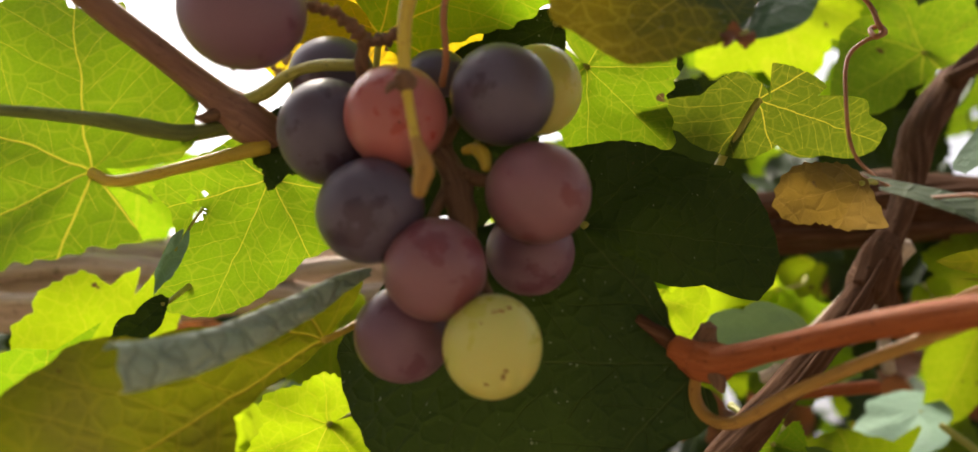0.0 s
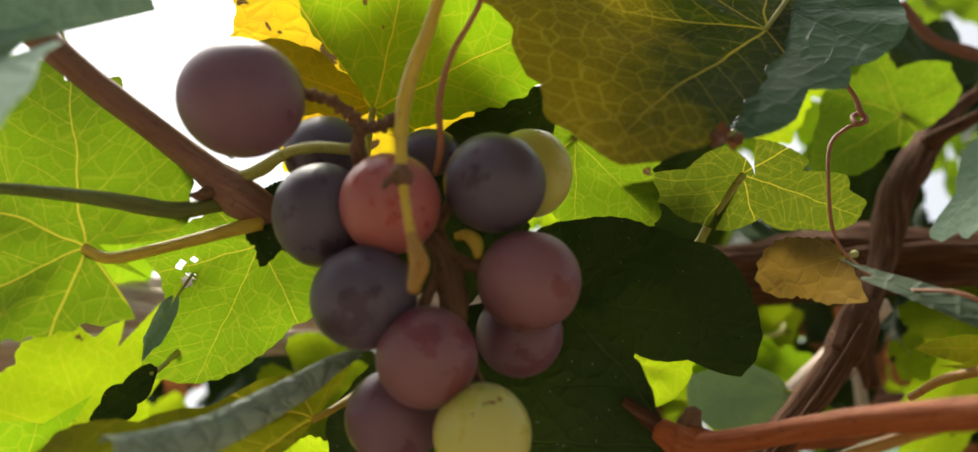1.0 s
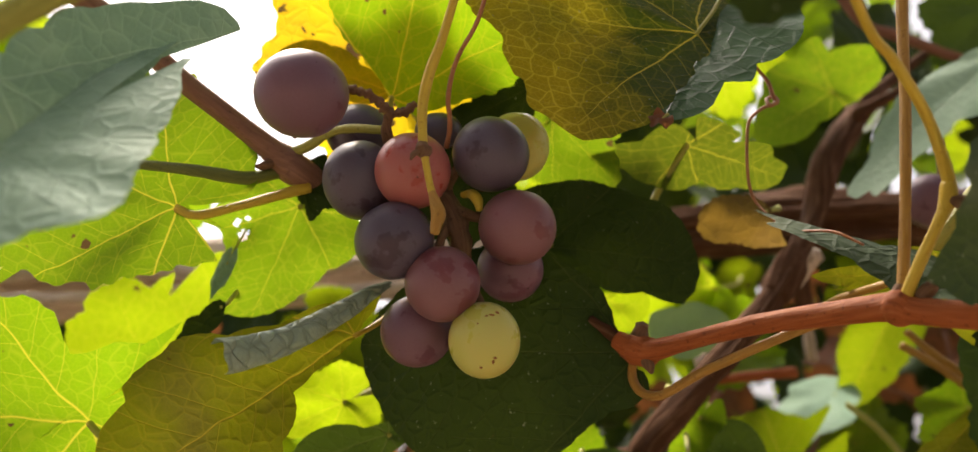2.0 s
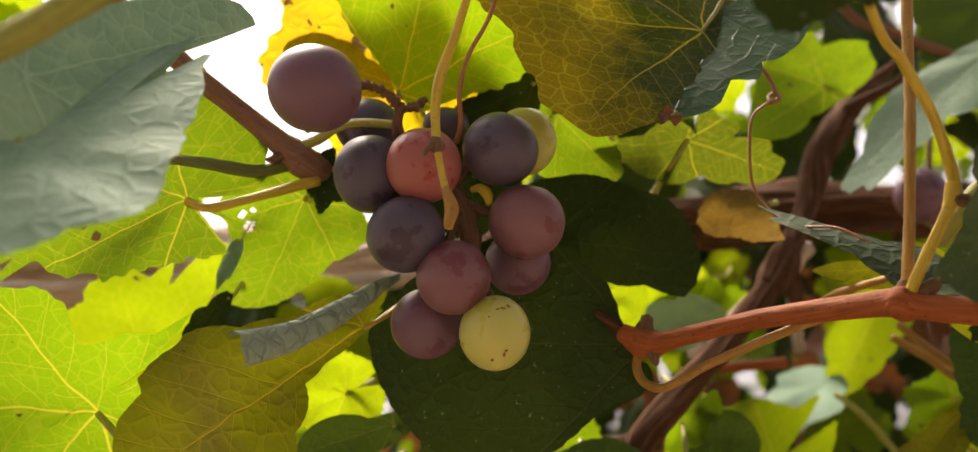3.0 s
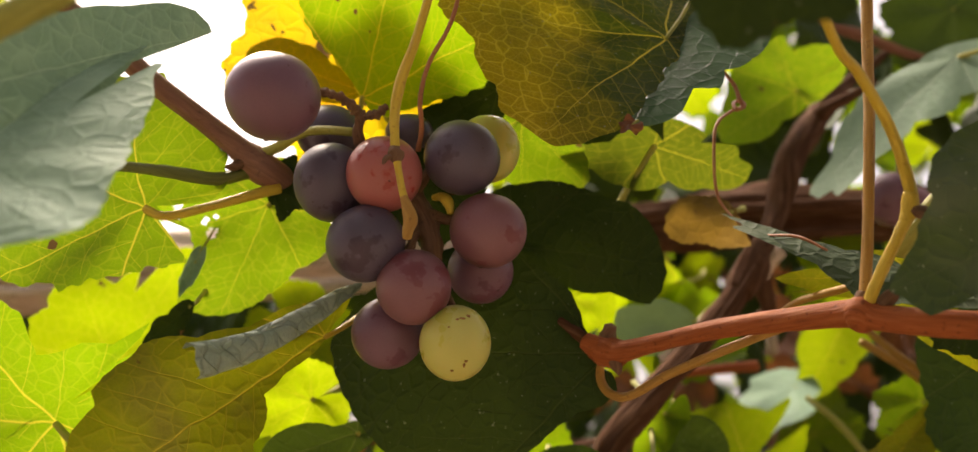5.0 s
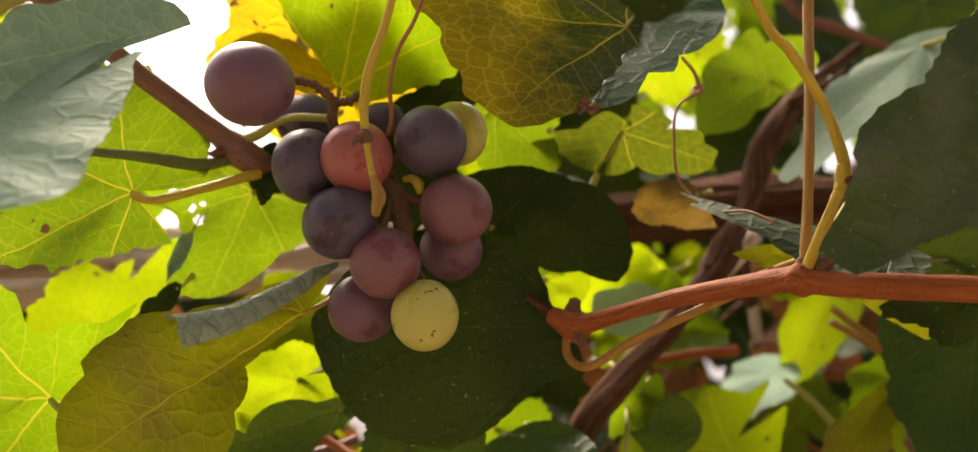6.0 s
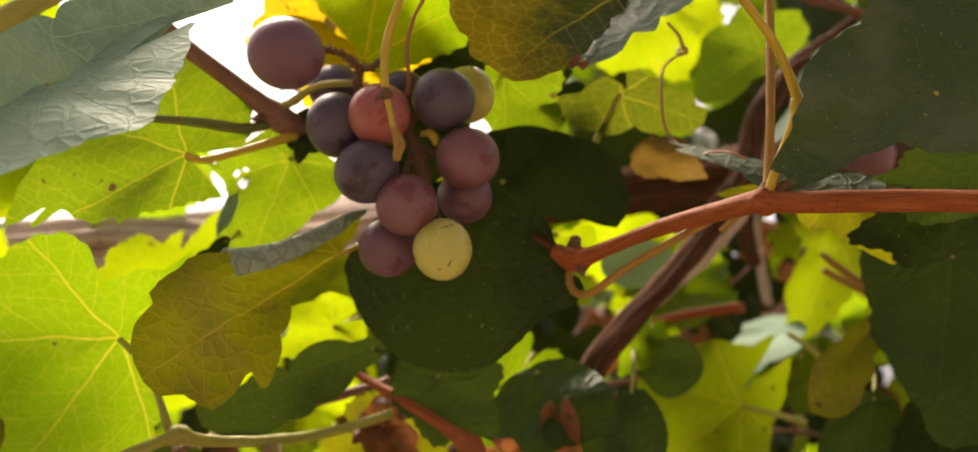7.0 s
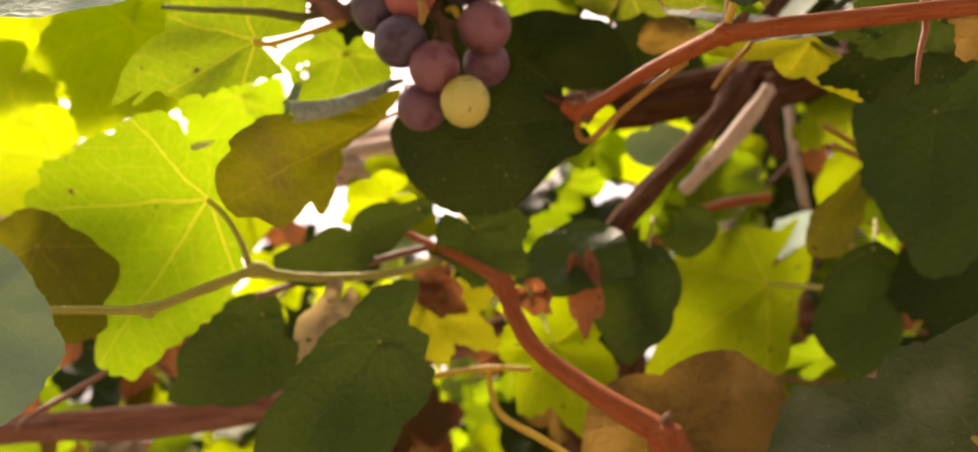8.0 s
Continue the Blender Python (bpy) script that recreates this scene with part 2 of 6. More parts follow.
LEAF = {
    "fresh": leaf_material("fresh_leaf", (0.065, 0.115, 0.018), (0.235, 0.41, 0.006), (0.27, 0.29, 0.014), 0.68, blotch_from=0.74, spots=0.72, spec=0.14, relief=0.55, net_amount=0.26),
    "lime": leaf_material("lime_leaf", (0.12, 0.16, 0.02), (0.36, 0.50, 0.006), (0.42, 0.39, 0.022), 0.7, blotch_from=0.72, spots=0.7, spec=0.14, relief=0.55, net_amount=0.26),
    "mid": leaf_material("mid_green_leaf", (0.06, 0.095, 0.018), (0.19, 0.32, 0.006), (0.22, 0.23, 0.014), 0.58, blotch_from=0.72, spots=0.72, spec=0.16, relief=0.55, net_amount=0.26),
    "soft": leaf_material("soft_green_leaf", (0.05, 0.08, 0.014), (0.105, 0.145, 0.006), (0.15, 0.15, 0.014), 0.52, blotch_from=0.7, spots=0.72, spec=0.16, relief=0.55),
    "sheen": leaf_material("glossy_dark_leaf", (0.030, 0.085, 0.026), (0.08, 0.10, 0.012), (0.044, 0.10, 0.036), 0.08, gloss=0.4, blotch_from=0.6, spots=0.8, rib=((0.036, 0.080, 0.022), (0.16, 0.18, 0.04)), spec=0.1, relief=0.65, net_amount=0.2, net_tint=(0.014, 0.034, 0.010)),
    "tan": leaf_material("tan_leaf", (0.12, 0.078, 0.020), (0.21, 0.125, 0.016), (0.26, 0.16, 0.04), 0.5, gloss=0.6, blotch_from=0.6, spots=0.7, rib=((0.2, 0.12, 0.04), (0.3, 0.18, 0.05))),
    # shade on the darkest leaves is put into this colour and its low translucency
    "shade_dark": leaf_material("shade_dark_leaf", (0.022, 0.046, 0.006), (0.070, 0.10, 0.006), (0.030, 0.044, 0.007), 0.05, gloss=0.5, blotch_from=0.75, spots=0.78, rib=((0.040, 0.062, 0.014), (0.16, 0.18, 0.04)), spec=0.12, dust=0.4),
    # deep green, also standing in for shade on leaves labelled as shaded
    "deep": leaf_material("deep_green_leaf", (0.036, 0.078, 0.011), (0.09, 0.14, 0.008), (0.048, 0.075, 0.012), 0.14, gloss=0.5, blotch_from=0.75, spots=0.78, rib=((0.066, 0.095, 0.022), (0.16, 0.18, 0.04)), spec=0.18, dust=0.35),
    "dusty": leaf_material("dusty_leaf", (0.046, 0.078, 0.028), (0.09, 0.13, 0.010), (0.098, 0.12, 0.062), 0.10, gloss=0.65, blotch_from=0.60, spots=0.78, rib=((0.085, 0.10, 0.05), (0.15, 0.15, 0.05)), spec=0.2, dust=0.4),
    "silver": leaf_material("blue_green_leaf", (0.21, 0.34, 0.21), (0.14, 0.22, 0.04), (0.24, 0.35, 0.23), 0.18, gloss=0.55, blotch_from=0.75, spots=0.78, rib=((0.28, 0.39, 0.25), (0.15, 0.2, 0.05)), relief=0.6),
    "yellow": leaf_material("yellow_leaf", (0.34, 0.25, 0.02), (0.88, 0.62, 0.012), (0.75, 0.40, 0.015), 0.6, blotch_from=0.6, spots=0.64),
    "olive": leaf_material("olive_leaf", (0.08, 0.085, 0.014), (0.275, 0.285, 0.007), (0.15, 0.13, 0.02), 0.6, blotch_from=0.62, spots=0.75, rib=((0.22, 0.16, 0.03), (0.56, 0.38, 0.03)), spec=0.15, relief=0.66, net_amount=0.26),
    "turning": leaf_material("turning_leaf", (0.040, 0.066, 0.009), (0.058, 0.086, 0.004), (0.09, 0.095, 0.008), 0.5, gloss=0.55, blotch_from=0.66, spots=0.76, rib=((0.34, 0.28, 0.06), (0.95, 0.74, 0.06)), spec=0.15, tip=((0.40, 0.30, 0.008), 0.52, 0.80), relief=0.6, net_amount=0.6, net_tint=(0.85, 0.68, 0.05), dust=0.4),
    "straw": leaf_material("straw_leaf", (0.42, 0.33, 0.19), (0.5, 0.38, 0.15), (0.30, 0.2, 0.1), 0.35, gloss=0.7, blotch_from=0.6, spots=0.66, rib=((0.5, 0.4, 0.25), (0.5, 0.4, 0.2))),
    "felt": leaf_material("felted_leaf", (0.36, 0.44, 0.33), (0.25, 0.32, 0.14), (0.25, 0.33, 0.23), 0.12, gloss=0.7, blotch_from=0.55, spots=0.8, rib=((0.24, 0.30, 0.21), (0.16, 0.2, 0.08)), relief=1.5, net_amount=0.6, net_tint=(0.17, 0.22, 0.15)),
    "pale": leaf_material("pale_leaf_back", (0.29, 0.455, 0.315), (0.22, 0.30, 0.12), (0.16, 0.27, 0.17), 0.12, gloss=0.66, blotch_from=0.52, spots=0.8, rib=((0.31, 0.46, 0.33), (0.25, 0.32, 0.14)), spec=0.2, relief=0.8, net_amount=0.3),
    "rust": leaf_material("rust_leaf", (0.20, 0.075, 0.03), (0.30, 0.10, 0.025), (0.12, 0.045, 0.018), 0.4, gloss=0.7, blotch_from=0.55, spots=0.62, rib=((0.2, 0.1, 0.05), (0.3, 0.15, 0.05))),
}
GREEN_STEM = bark_material("green_stem", (0.16, 0.17, 0.03), (0.33, 0.32, 0.06), (0.46, 0.42, 0.11), 0.55, gloss=0.25)
YELLOW_STEM = bark_material("yellow_stem", (0.36, 0.20, 0.02), (0.54, 0.38, 0.035), (0.66, 0.52, 0.07), 0.5, gloss=0.4)
TAN_STEM = bark_material("tan_stem", (0.20, 0.095, 0.018), (0.36, 0.19, 0.032), (0.46, 0.28, 0.07), 0.55, gloss=0.35)
RED_CANE = bark_material("red_cane", (0.13, 0.032, 0.012), (0.31, 0.085, 0.024), (0.44, 0.16, 0.06), 0.65, gloss=0.14)
BROWN_CANE = bark_material("brown_cane", (0.11, 0.05, 0.03), (0.22, 0.105, 0.065), (0.33, 0.18, 0.12), 0.6, gloss=0.4)
OLD_BARK = bark_material("old_bark", (0.12, 0.08, 0.055), (0.56, 0.44, 0.35), (0.78, 0.68, 0.58), 0.85, 0.35)
# shade on the trunk and the arm's right half is put into this colour
DARK_SHADE_BARK = bark_material("dark_shade_bark", (0.020, 0.008, 0.003), (0.080, 0.036, 0.017), (0.24, 0.135, 0.082), 0.9, 0.5, gloss=0.08)
DARK_STEM = bark_material("dark_stem", (0.06, 0.07, 0.018), (0.13, 0.15, 0.035), (0.19, 0.21, 0.06), 0.6)
RED_BARK = bark_material("red_bark", (0.06, 0.025, 0.015), (0.20, 0.09, 0.055), (0.38, 0.22, 0.15), 0.8, 0.4)
TENDRIL = bark_material("tendril_skin", (0.16, 0.06, 0.025), (0.34, 0.13, 0.055), (0.46, 0.24, 0.12), 0.55)
BROWN_KNOT = bark_material("dry_stalk", (0.05, 0.025, 0.015), (0.16, 0.085, 0.045), (0.30, 0.2, 0.1), 0.8)


# ---- shapes ----
def part(name, data, mat, parent=None, label=""):
    """One mesh object of verts, faces and flat coordinates, under a thing or a part."""
    verts, faces, uvs = data[:3]
    me = bpy.data.meshes.new(name)
    me.from_pydata([tuple(v) for v in verts], [], faces)
    if uvs is not None:
        layer = me.uv_layers.new(name="flat")
        idx = np.empty(len(me.loops), dtype=np.int32)
        me.loops.foreach_get("vertex_index", idx)
        layer.data.foreach_set("uv", np.asarray(uvs, dtype=np.float32)[idx].ravel())
        if len(data) > 3:
            unit = me.uv_layers.new(name="unit")
            unit.data.foreach_set("uv", np.asarray(data[3], dtype=np.float32)[idx].ravel())
    me.polygons.foreach_set("use_smooth", [True] * len(me.polygons))
    me.materials.append(mat)
    me.update()
    ob = new(name, me)
    if parent:
        ob.parent = parent
    if label:
        ob["label"] = label
    return ob


def empty(name, place):
    e = new(name)
    e.empty_display_size = 0.01
    e.location = place
    return e


def smooth_line(points, steps=8):
    """A Catmull-Rom line through points of (x, y, z, radius)."""
    p = np.array([tuple(q) for q in points], dtype=float)
    p = np.vstack([2 * p[0] - p[1], p, 2 * p[-1] - p[-2]])
    rows = []
    for i in range(1, len(p) - 2):
        for k in range(steps):
            t = k / steps
            a, b, c, d = p[i - 1], p[i], p[i + 1], p[i + 2]
            rows.append(0.5 * (2 * b + (c - a) * t + (2 * a - 5 * b + 4 * c - d) * t * t + (3 * b - a - 3 * c + d) * t ** 3))
    rows.append(p[-2])
    rows = np.array(rows)
    rows[:, 3] = np.maximum(rows[:, 3], 0.00015)
    return rows


def tube(points, origin=(0, 0, 0), sides=12, steps=8, rough=0.0, grain=260.0, ridges=0.0, beads=0.0, seed=0.0):
    """A stem along the points, closed at both ends, with an uneven skin; streaks run along the second flat axis."""
    line = smooth_line(points, steps)
    at, rad = line[:, :3] - np.array(origin), line[:, 3]
    tang = np.gradient(at, axis=0)
    tang /= np.linalg.norm(tang, axis=1)[:, None] + 1e-12
    ref = Vector((0.31, 0.17, 0.93))
    verts, uvs, faces, run = [], [], [], 0.0
    side = None
    for i, (p, t, r) in enumerate(zip(at, tang, rad)):
        t = Vector(t)
        side = (side if side else ref) - t * (side if side else ref).dot(t)
        side.normalize()
        up = t.cross(side)
        if i:
            run += float(np.linalg.norm(p - at[i - 1]))
        for k in range(sides + 1):
            a = 2 * math.pi * (k % sides) / sides
            way = side * math.cos(a) + up * math.sin(a)
            rr = r
            if rough:
                q = Vector(p) + way * r
                rr *= 1 + rough * noise.noise(q * grain + Vector((seed, 0, 0)))
            if beads:
                rr *= 1 + beads * math.sin(run * 3100 + 2.0 * noise.noise(Vector((run * 500, a, seed))))
            if ridges:
                rr *= 1 + ridges * noise.noise(Vector((math.cos(a) * 2.3 + seed, math.sin(a) * 2.3, run * 14)))
            verts.append(Vector(p) + way * rr)
            uvs.append((k / sides * 2 * math.pi * r, run))
    n = sides + 1
    for i in range(len(at) - 1):
        for k in range(sides):
            faces.append((i * n + k, i * n + k + 1, (i + 1) * n + k + 1, (i + 1) * n + k))
    for row, flip in ((0, True), (len(at) - 1, False)):
        t = Vector(tang[row]) * (-1 if flip else 1)
        c = len(verts)
        verts.append(Vector(at[row]) + t * rad[row] * 0.45)
        uvs.append((0, run if not flip else 0))
        for k in range(sides):
            a, b = row * n + k, row * n + k + 1
            faces.append((b, a, c) if flip else (a, b, c))
    return verts, faces, uvs


def joined(*pieces):
    verts, faces, uvs = [], [], []
    for v, f, u in pieces:
        k = len(verts)
        verts += list(v)
        uvs += list(u)
        faces += [tuple(i + k for i in q) for q in f]
    return verts, faces, uvs


def ball(radii, rings=20, segs=32, dent=0.0):
    """A berry of three radii, its pole a little dented, round its own middle."""
    verts, faces = [], []
    for i in range(rings + 1):
        th = math.pi * i / rings
        squeeze = 1 - dent * math.exp(-((th) / 0.22) ** 2) - dent * 0.5 * math.exp(-((math.pi - th) / 0.16) ** 2)
        for k in range(segs):
            a = 2 * math.pi * k / segs
            verts.append((radii[0] * math.sin(th) * math.cos(a), radii[1] * math.sin(th) * math.sin(a), radii[2] * math.cos(th) * squeeze))
    for i in range(rings):
        for k in range(segs):
            b = (k + 1) % segs
            faces.append((i * segs + k, (i + 1) * segs + k, (i + 1) * segs + b, i * segs + b))
    return verts, faces, [(v[0], v[2]) for v in verts]


def turned(data, m):
    return ([m @ Vector(v) for v in data[0]], *data[1:])


PROFILE = ((0, 1.0), (14, 0.88), (27, 0.80), (42, 0.86), (52, 0.90), (64, 0.80), (80, 0.70), (95, 0.72), (106, 0.74), (122, 0.66), (140, 0.60), (155, 0.57), (166, 0.48), (174, 0.26), (180, 0.06))


def rim(angle, lobes, reach=None):
    """The leaf's reach from the petiole's joint at an angle from the midrib: lobes deepens the bays between the five points;
    reach: (degrees, leaf lengths) round the leaf's heart, for a leaf with lobes of its own."""
    if reach:
        return float(np.interp(math.degrees(angle), [p[0] for p in reach], [p[1] for p in reach], period=360.0))
    a = abs(math.degrees(angle))
    r = float(np.interp(a, [p[0] for p in PROFILE], [p[1] for p in PROFILE]))
    if a < 115:
        r *= 1 - lobes * 0.5 * (1 - abs(math.cos(math.radians(a * 180 / 52)))) * (1.0 if a > 3 else 0)
    return r


def leaf_data(length, wide=1.0, lobes=0.15, teeth=36, tooth=0.075, cup=0.0, fold=0.0, wave=0.05, curls=(), seed=0, rings=13, around=180, holes=(), reach=None, heart=(0.0, 0.0)):
    """The blade of a vine leaf: joint at the origin, midrib along y, its face along z.
    curls: (direction in degrees from +x, start, radius, most degrees), in leaf lengths; holes: ellipses
    of (x, y, half width, half height) torn out of the blade."""
    rnd = random.Random(seed)
    ph = [rnd.uniform(0, 6.28) for _ in range(6)]
    uneven = [rnd.uniform(0.55, 1.3) for _ in range(teeth * 2 + 2)]

    def shaped(x, y, z=0.0):
        r2 = x * x + y * y
        rr = math.sqrt(r2)
        a = math.atan2(x, y)
        z += cup * r2 + fold * abs(x) * (1 if y > -0.1 else 0.6)
        z += wave * rr * (math.sin(3.1 * a + ph[0] + rr * 2.1) * 0.6 + math.sin(5.3 * a + ph[1] + rr * 5) * 0.35) + wave * 0.5 * math.sin(6 * x + ph[2]) * math.sin(6.5 * y + ph[3]) * min(1, rr * 2)
        z -= 0.012 * math.cos(a * 360 / 52 * 1.0) * min(1, rr * 2.0) * (1 if abs(a) < 2 else 0)
        for d, start, radius, most in curls:
            c, s = math.cos(radians(d)), math.sin(radians(d))
            u, v = x * c + y * s, -x * s + y * c
            if u > start:
                ang = min((u - start) / radius, radians(most))
                rest = max(0.0, (u - start) - radius * ang)
                u = start + (radius - z) * math.sin(ang) + rest * math.cos(ang)
                z = radius - (radius - z) * math.cos(ang) + rest * math.sin(ang)
                x, y = u * c - v * s, u * s + v * c
        return x * length, y * length, z * length

    flat, faces = [tuple(heart)], []
    edge = []
    for k in range(around):
        a = -math.pi + 2 * math.pi * (k + 0.5) / around
        r = rim(a, lobes, reach)
        ta = (a + math.pi) / (2 * math.pi) * teeth
        saw = (abs((ta % 1.0) - 0.38) / (0.62 if ta % 1.0 > 0.38 else 0.38)) ** 0.8
        r *= 1 + tooth * uneven[int(ta)] * (0.6 - saw) + 0.03 * math.sin(2.3 * a + ph[4]) + 0.02 * math.sin(4.1 * a + ph[5])
        edge.append((a, r))
    for i in range(1, rings + 1):
        f = (i / rings) ** 0.85
        for a, r in edge:
            # teeth only near the rim
            plain = rim(a, lobes, reach)
            q = f * (plain + (r - plain) * f ** 4)
            flat.append((heart[0] + q * math.sin(a) * wide, heart[1] + q * math.cos(a)))
    seam = around if reach else around - 1
    for k in range(seam):
        faces.append((0, 1 + k, 1 + (k + 1) % around))
    for i in range(rings - 1):
        o, p = 1 + i * around, 1 + (i + 1) * around
        for k in range(seam):
            j = (k + 1) % around
            mx = sum(flat[q][0] for q in (o + k, p + j)) / 2
            my = sum(flat[q][1] for q in (o + k, p + j)) / 2
            if any(((mx - hx) / hw) ** 2 + ((my - hy) / hh) ** 2 < 1 + 0.5 * math.sin(9 * math.atan2(my - hy, mx - hx)) for hx, hy, hw, hh in holes):
                continue
            faces.append((o + k, p + k, p + j, o + j))
    return [shaped(x, y) for x, y in flat], faces, [(x * length, y * length) for x, y in flat], [(x / wide, y) for x, y in flat]


def leaf_turn(base, tip, face):
    """The turn that lays a blade from its joint to its tip, with its face to a way, and the blade's length."""
    up = Vector(tip) - Vector(base)
    length = up.length
    up.normalize()
    z = (Vector(face) - up * Vector(face).dot(up)).normalized()
    return Matrix((up.cross(z), up, z)).transposed().to_4x4(), length


def blade_between(kind, base, tip, face, origin, **shape):
    turn, length = leaf_turn(base, tip, face)
    return turned(leaf_data(length, **shape), Matrix.Translation(Vector(base) - origin) @ turn)


def scroll(points, origin, sides=22, steps=10):
    """A leaf's rim curled over along the points of (x, y, z, radius): a bulging flap, its free edge uneven."""
    line = smooth_line(points, steps)
    at, rad = line[:, :3] - np.array(origin), line[:, 3]
    tang = np.gradient(at, axis=0)
    tang /= np.linalg.norm(tang, axis=1)[:, None]
    verts, faces, uvs, run = [], [], [], 0.0
    for i, (p, t, r) in enumerate(zip(at, tang, rad)):
        t = Vector(t)
        side = Vector((0, -1, 0))
        side = (side - t * side.dot(t)).normalized()
        up = t.cross(side)
        if i:
            run += float(np.linalg.norm(p - at[i - 1]))
        for k in range(sides + 1):
            w = k / sides
            a = radians(-88 - 14 * noise.noise(Vector((run * 240, 3.1, 0))) + 215 * w)
            rr = r * (1 + 0.10 * noise.noise(Vector((run * 170, w * 3, 7.7))) + 0.04 * noise.noise(Vector((run * 700, w * 9, 2.2))))
            slant = t * (0.0014 * noise.noise(Vector((w * 5, run * 60, 1.3))))
            verts.append(Vector(p) + side * (0.55 * rr * math.cos(a)) + up * (rr * math.sin(a)) + slant)
            uvs.append((radians(215) * w * r * 0.8, run))
    n = sides + 1
    for i in range(len(at) - 1):
        for k in range(sides):
            faces.append((i * n + k, i * n + k + 1, (i + 1) * n + k + 1, (i + 1) * n + k))
    return verts, faces, uvs, [(u / 0.05 + 0.15, v / 0.05 - 0.4) for u, v in uvs]


def leaf(kind, label, base, tip, face, stalk=None, stalk_mat=None, stalk_r=0.0012, name="grape_leaf", roll=None, lobe=None, **shape):
    """A vine leaf from its petiole's joint to its tip, turned to face a way; stalk: further places that its petiole passes."""
    base = Vector(base)
    turn, length = leaf_turn(base, tip, face)
    up, z = turn.col[1].to_3d(), turn.col[2].to_3d()
    thing = empty(name, base)
    tagged(thing, label, "leaf", group="vine leaves")
    blade = part("blade", turned(leaf_data(length, **shape), turn), LEAF[kind], thing)
    if lobe:
        # a lobe that is bent out of the blade's plane
        part("folded_lobe", blade_between(**lobe, origin=base), LEAF[lobe["kind"]], thing, "glossy lobe bent away from the blade")
    if roll:
        part("rolled_rim", scroll(roll["line"], base), LEAF[roll["kind"]], thing, "grey felted rim rolled over")
    if not stalk:
        stalk, stalk_r = [base - up * length * 0.16 - z * length * 0.12, base - up * length * 0.3 - z * length * 0.3, base - up * length * 0.4 - z * length * 0.5], 0.0009
    pts = [(*base, stalk_r * 0.9)] + [(*q, stalk_r) for q in stalk]
    pts[-1] = (*stalk[-1], stalk_r * 1.35)
    part("petiole", tube(pts, base, sides=10, rough=0.06), stalk_mat or GREEN_STEM, thing)
    return thing


# ---- ground ----
def ground():
    n, size = 60, 120.0
    verts, faces = [], []
    for i in range(n + 1):
        for j in range(n + 1):
            x = size * (2 * i / n - 1) * abs(2 * i / n - 1)
            y = size * (2 * j / n - 1) * abs(2 * j / n - 1)
            verts.append((x, y, 0.05 * noise.noise(Vector((x * 0.6, y * 0.6, 0)))))
    for i in range(n):
        for j in range(n):
            a = i * (n + 1) + j
            faces.append((a, a + n + 1, a + n + 2, a + 1))
    g = part("ground", (verts, faces, [(v[0], v[1]) for v in verts]), ground_material())
    tagged(g, "unseen bare ground, made pale to bounce light up into the leaves", "ground", kind="structure")


ground()


# ---- the grape bunch ----
GRAPE = {
    "blue": grape_material("blue_grape", (0.030, 0.014, 0.026), (0.06, 0.022, 0.04), (0.14, 0.125, 0.165), 0.55),
    "purple": grape_material("purple_grape", (0.075, 0.014, 0.030), (0.125, 0.03, 0.05), (0.25, 0.155, 0.19), 0.5),
    "rose": grape_material("rose_grape", (0.12, 0.018, 0.026), (0.19, 0.04, 0.045), (0.26, 0.15, 0.165), 0.58, 0.18),
    "red": grape_material("red_grape", (0.28, 0.030, 0.026), (0.36, 0.07, 0.05), (0.44, 0.21, 0.195), 0.45, 0.25),
    "green": grape_material("green_grape", (0.46, 0.44, 0.06), (0.55, 0.52, 0.10), (0.58, 0.57, 0.24), 0.35, 0.4),
}
SCAB = bark_material("berry_scab", (0.16, 0.07, 0.025), (0.30, 0.14, 0.045), (0.40, 0.22, 0.08), 0.8)
SCAR = bark_material("berry_scar", (0.04, 0.02, 0.012), (0.10, 0.05, 0.02), (0.2, 0.1, 0.05), 0.8)
bunch = tagged(empty("grape_bunch", (0.0, 0.18, 1.60)), "half-ripe bunch of purple, red and green grapes hanging on the vine", "grape bunch")
HUB = Vector(bunch.location)


def grape(kind, label, place, wide, tall, tilt=0):
    """A berry of the bunch with its stalk end up and the dark scar below; tilt: degrees by which it leans."""
    m = Matrix.Translation(Vector(place) - HUB) @ pose(0, 0, 0, 18, tilt, 0)
    g = part("grape", turned(ball((wide, wide, tall), 26, 40, 0.02), m), GRAPE[kind], bunch, label)
    s = ball((0.0007, 0.0007, 0.00035), 6, 10)
    part("scar", turned(s, m @ Matrix.Translation((0, 0, -tall * 0.992))), SCAR, g)
    return g


def stem(name, mat, points, parent=None, label="", **kw):
    o = parent.location if parent else Vector((0, 0, 0))
    return part(name, tube(points, o, **kw), mat, parent, label)


def cane(name, label, mat, points, category="cane", **kw):
    """A shoot of the vine: an empty at its foot and its wood below."""
    thing = tagged(empty(name, points[0][:3]), label, category)
    part("wood", tube(points, points[0][:3], **kw), mat, thing)
    return thing



def scab(place, wide, tall, berry):
    """A small brown scar on a berry's skin."""
    part("scab", turned(ball((wide, 0.00025, tall), 8, 12), Matrix.Translation(Vector(place) - HUB)), SCAB, berry)



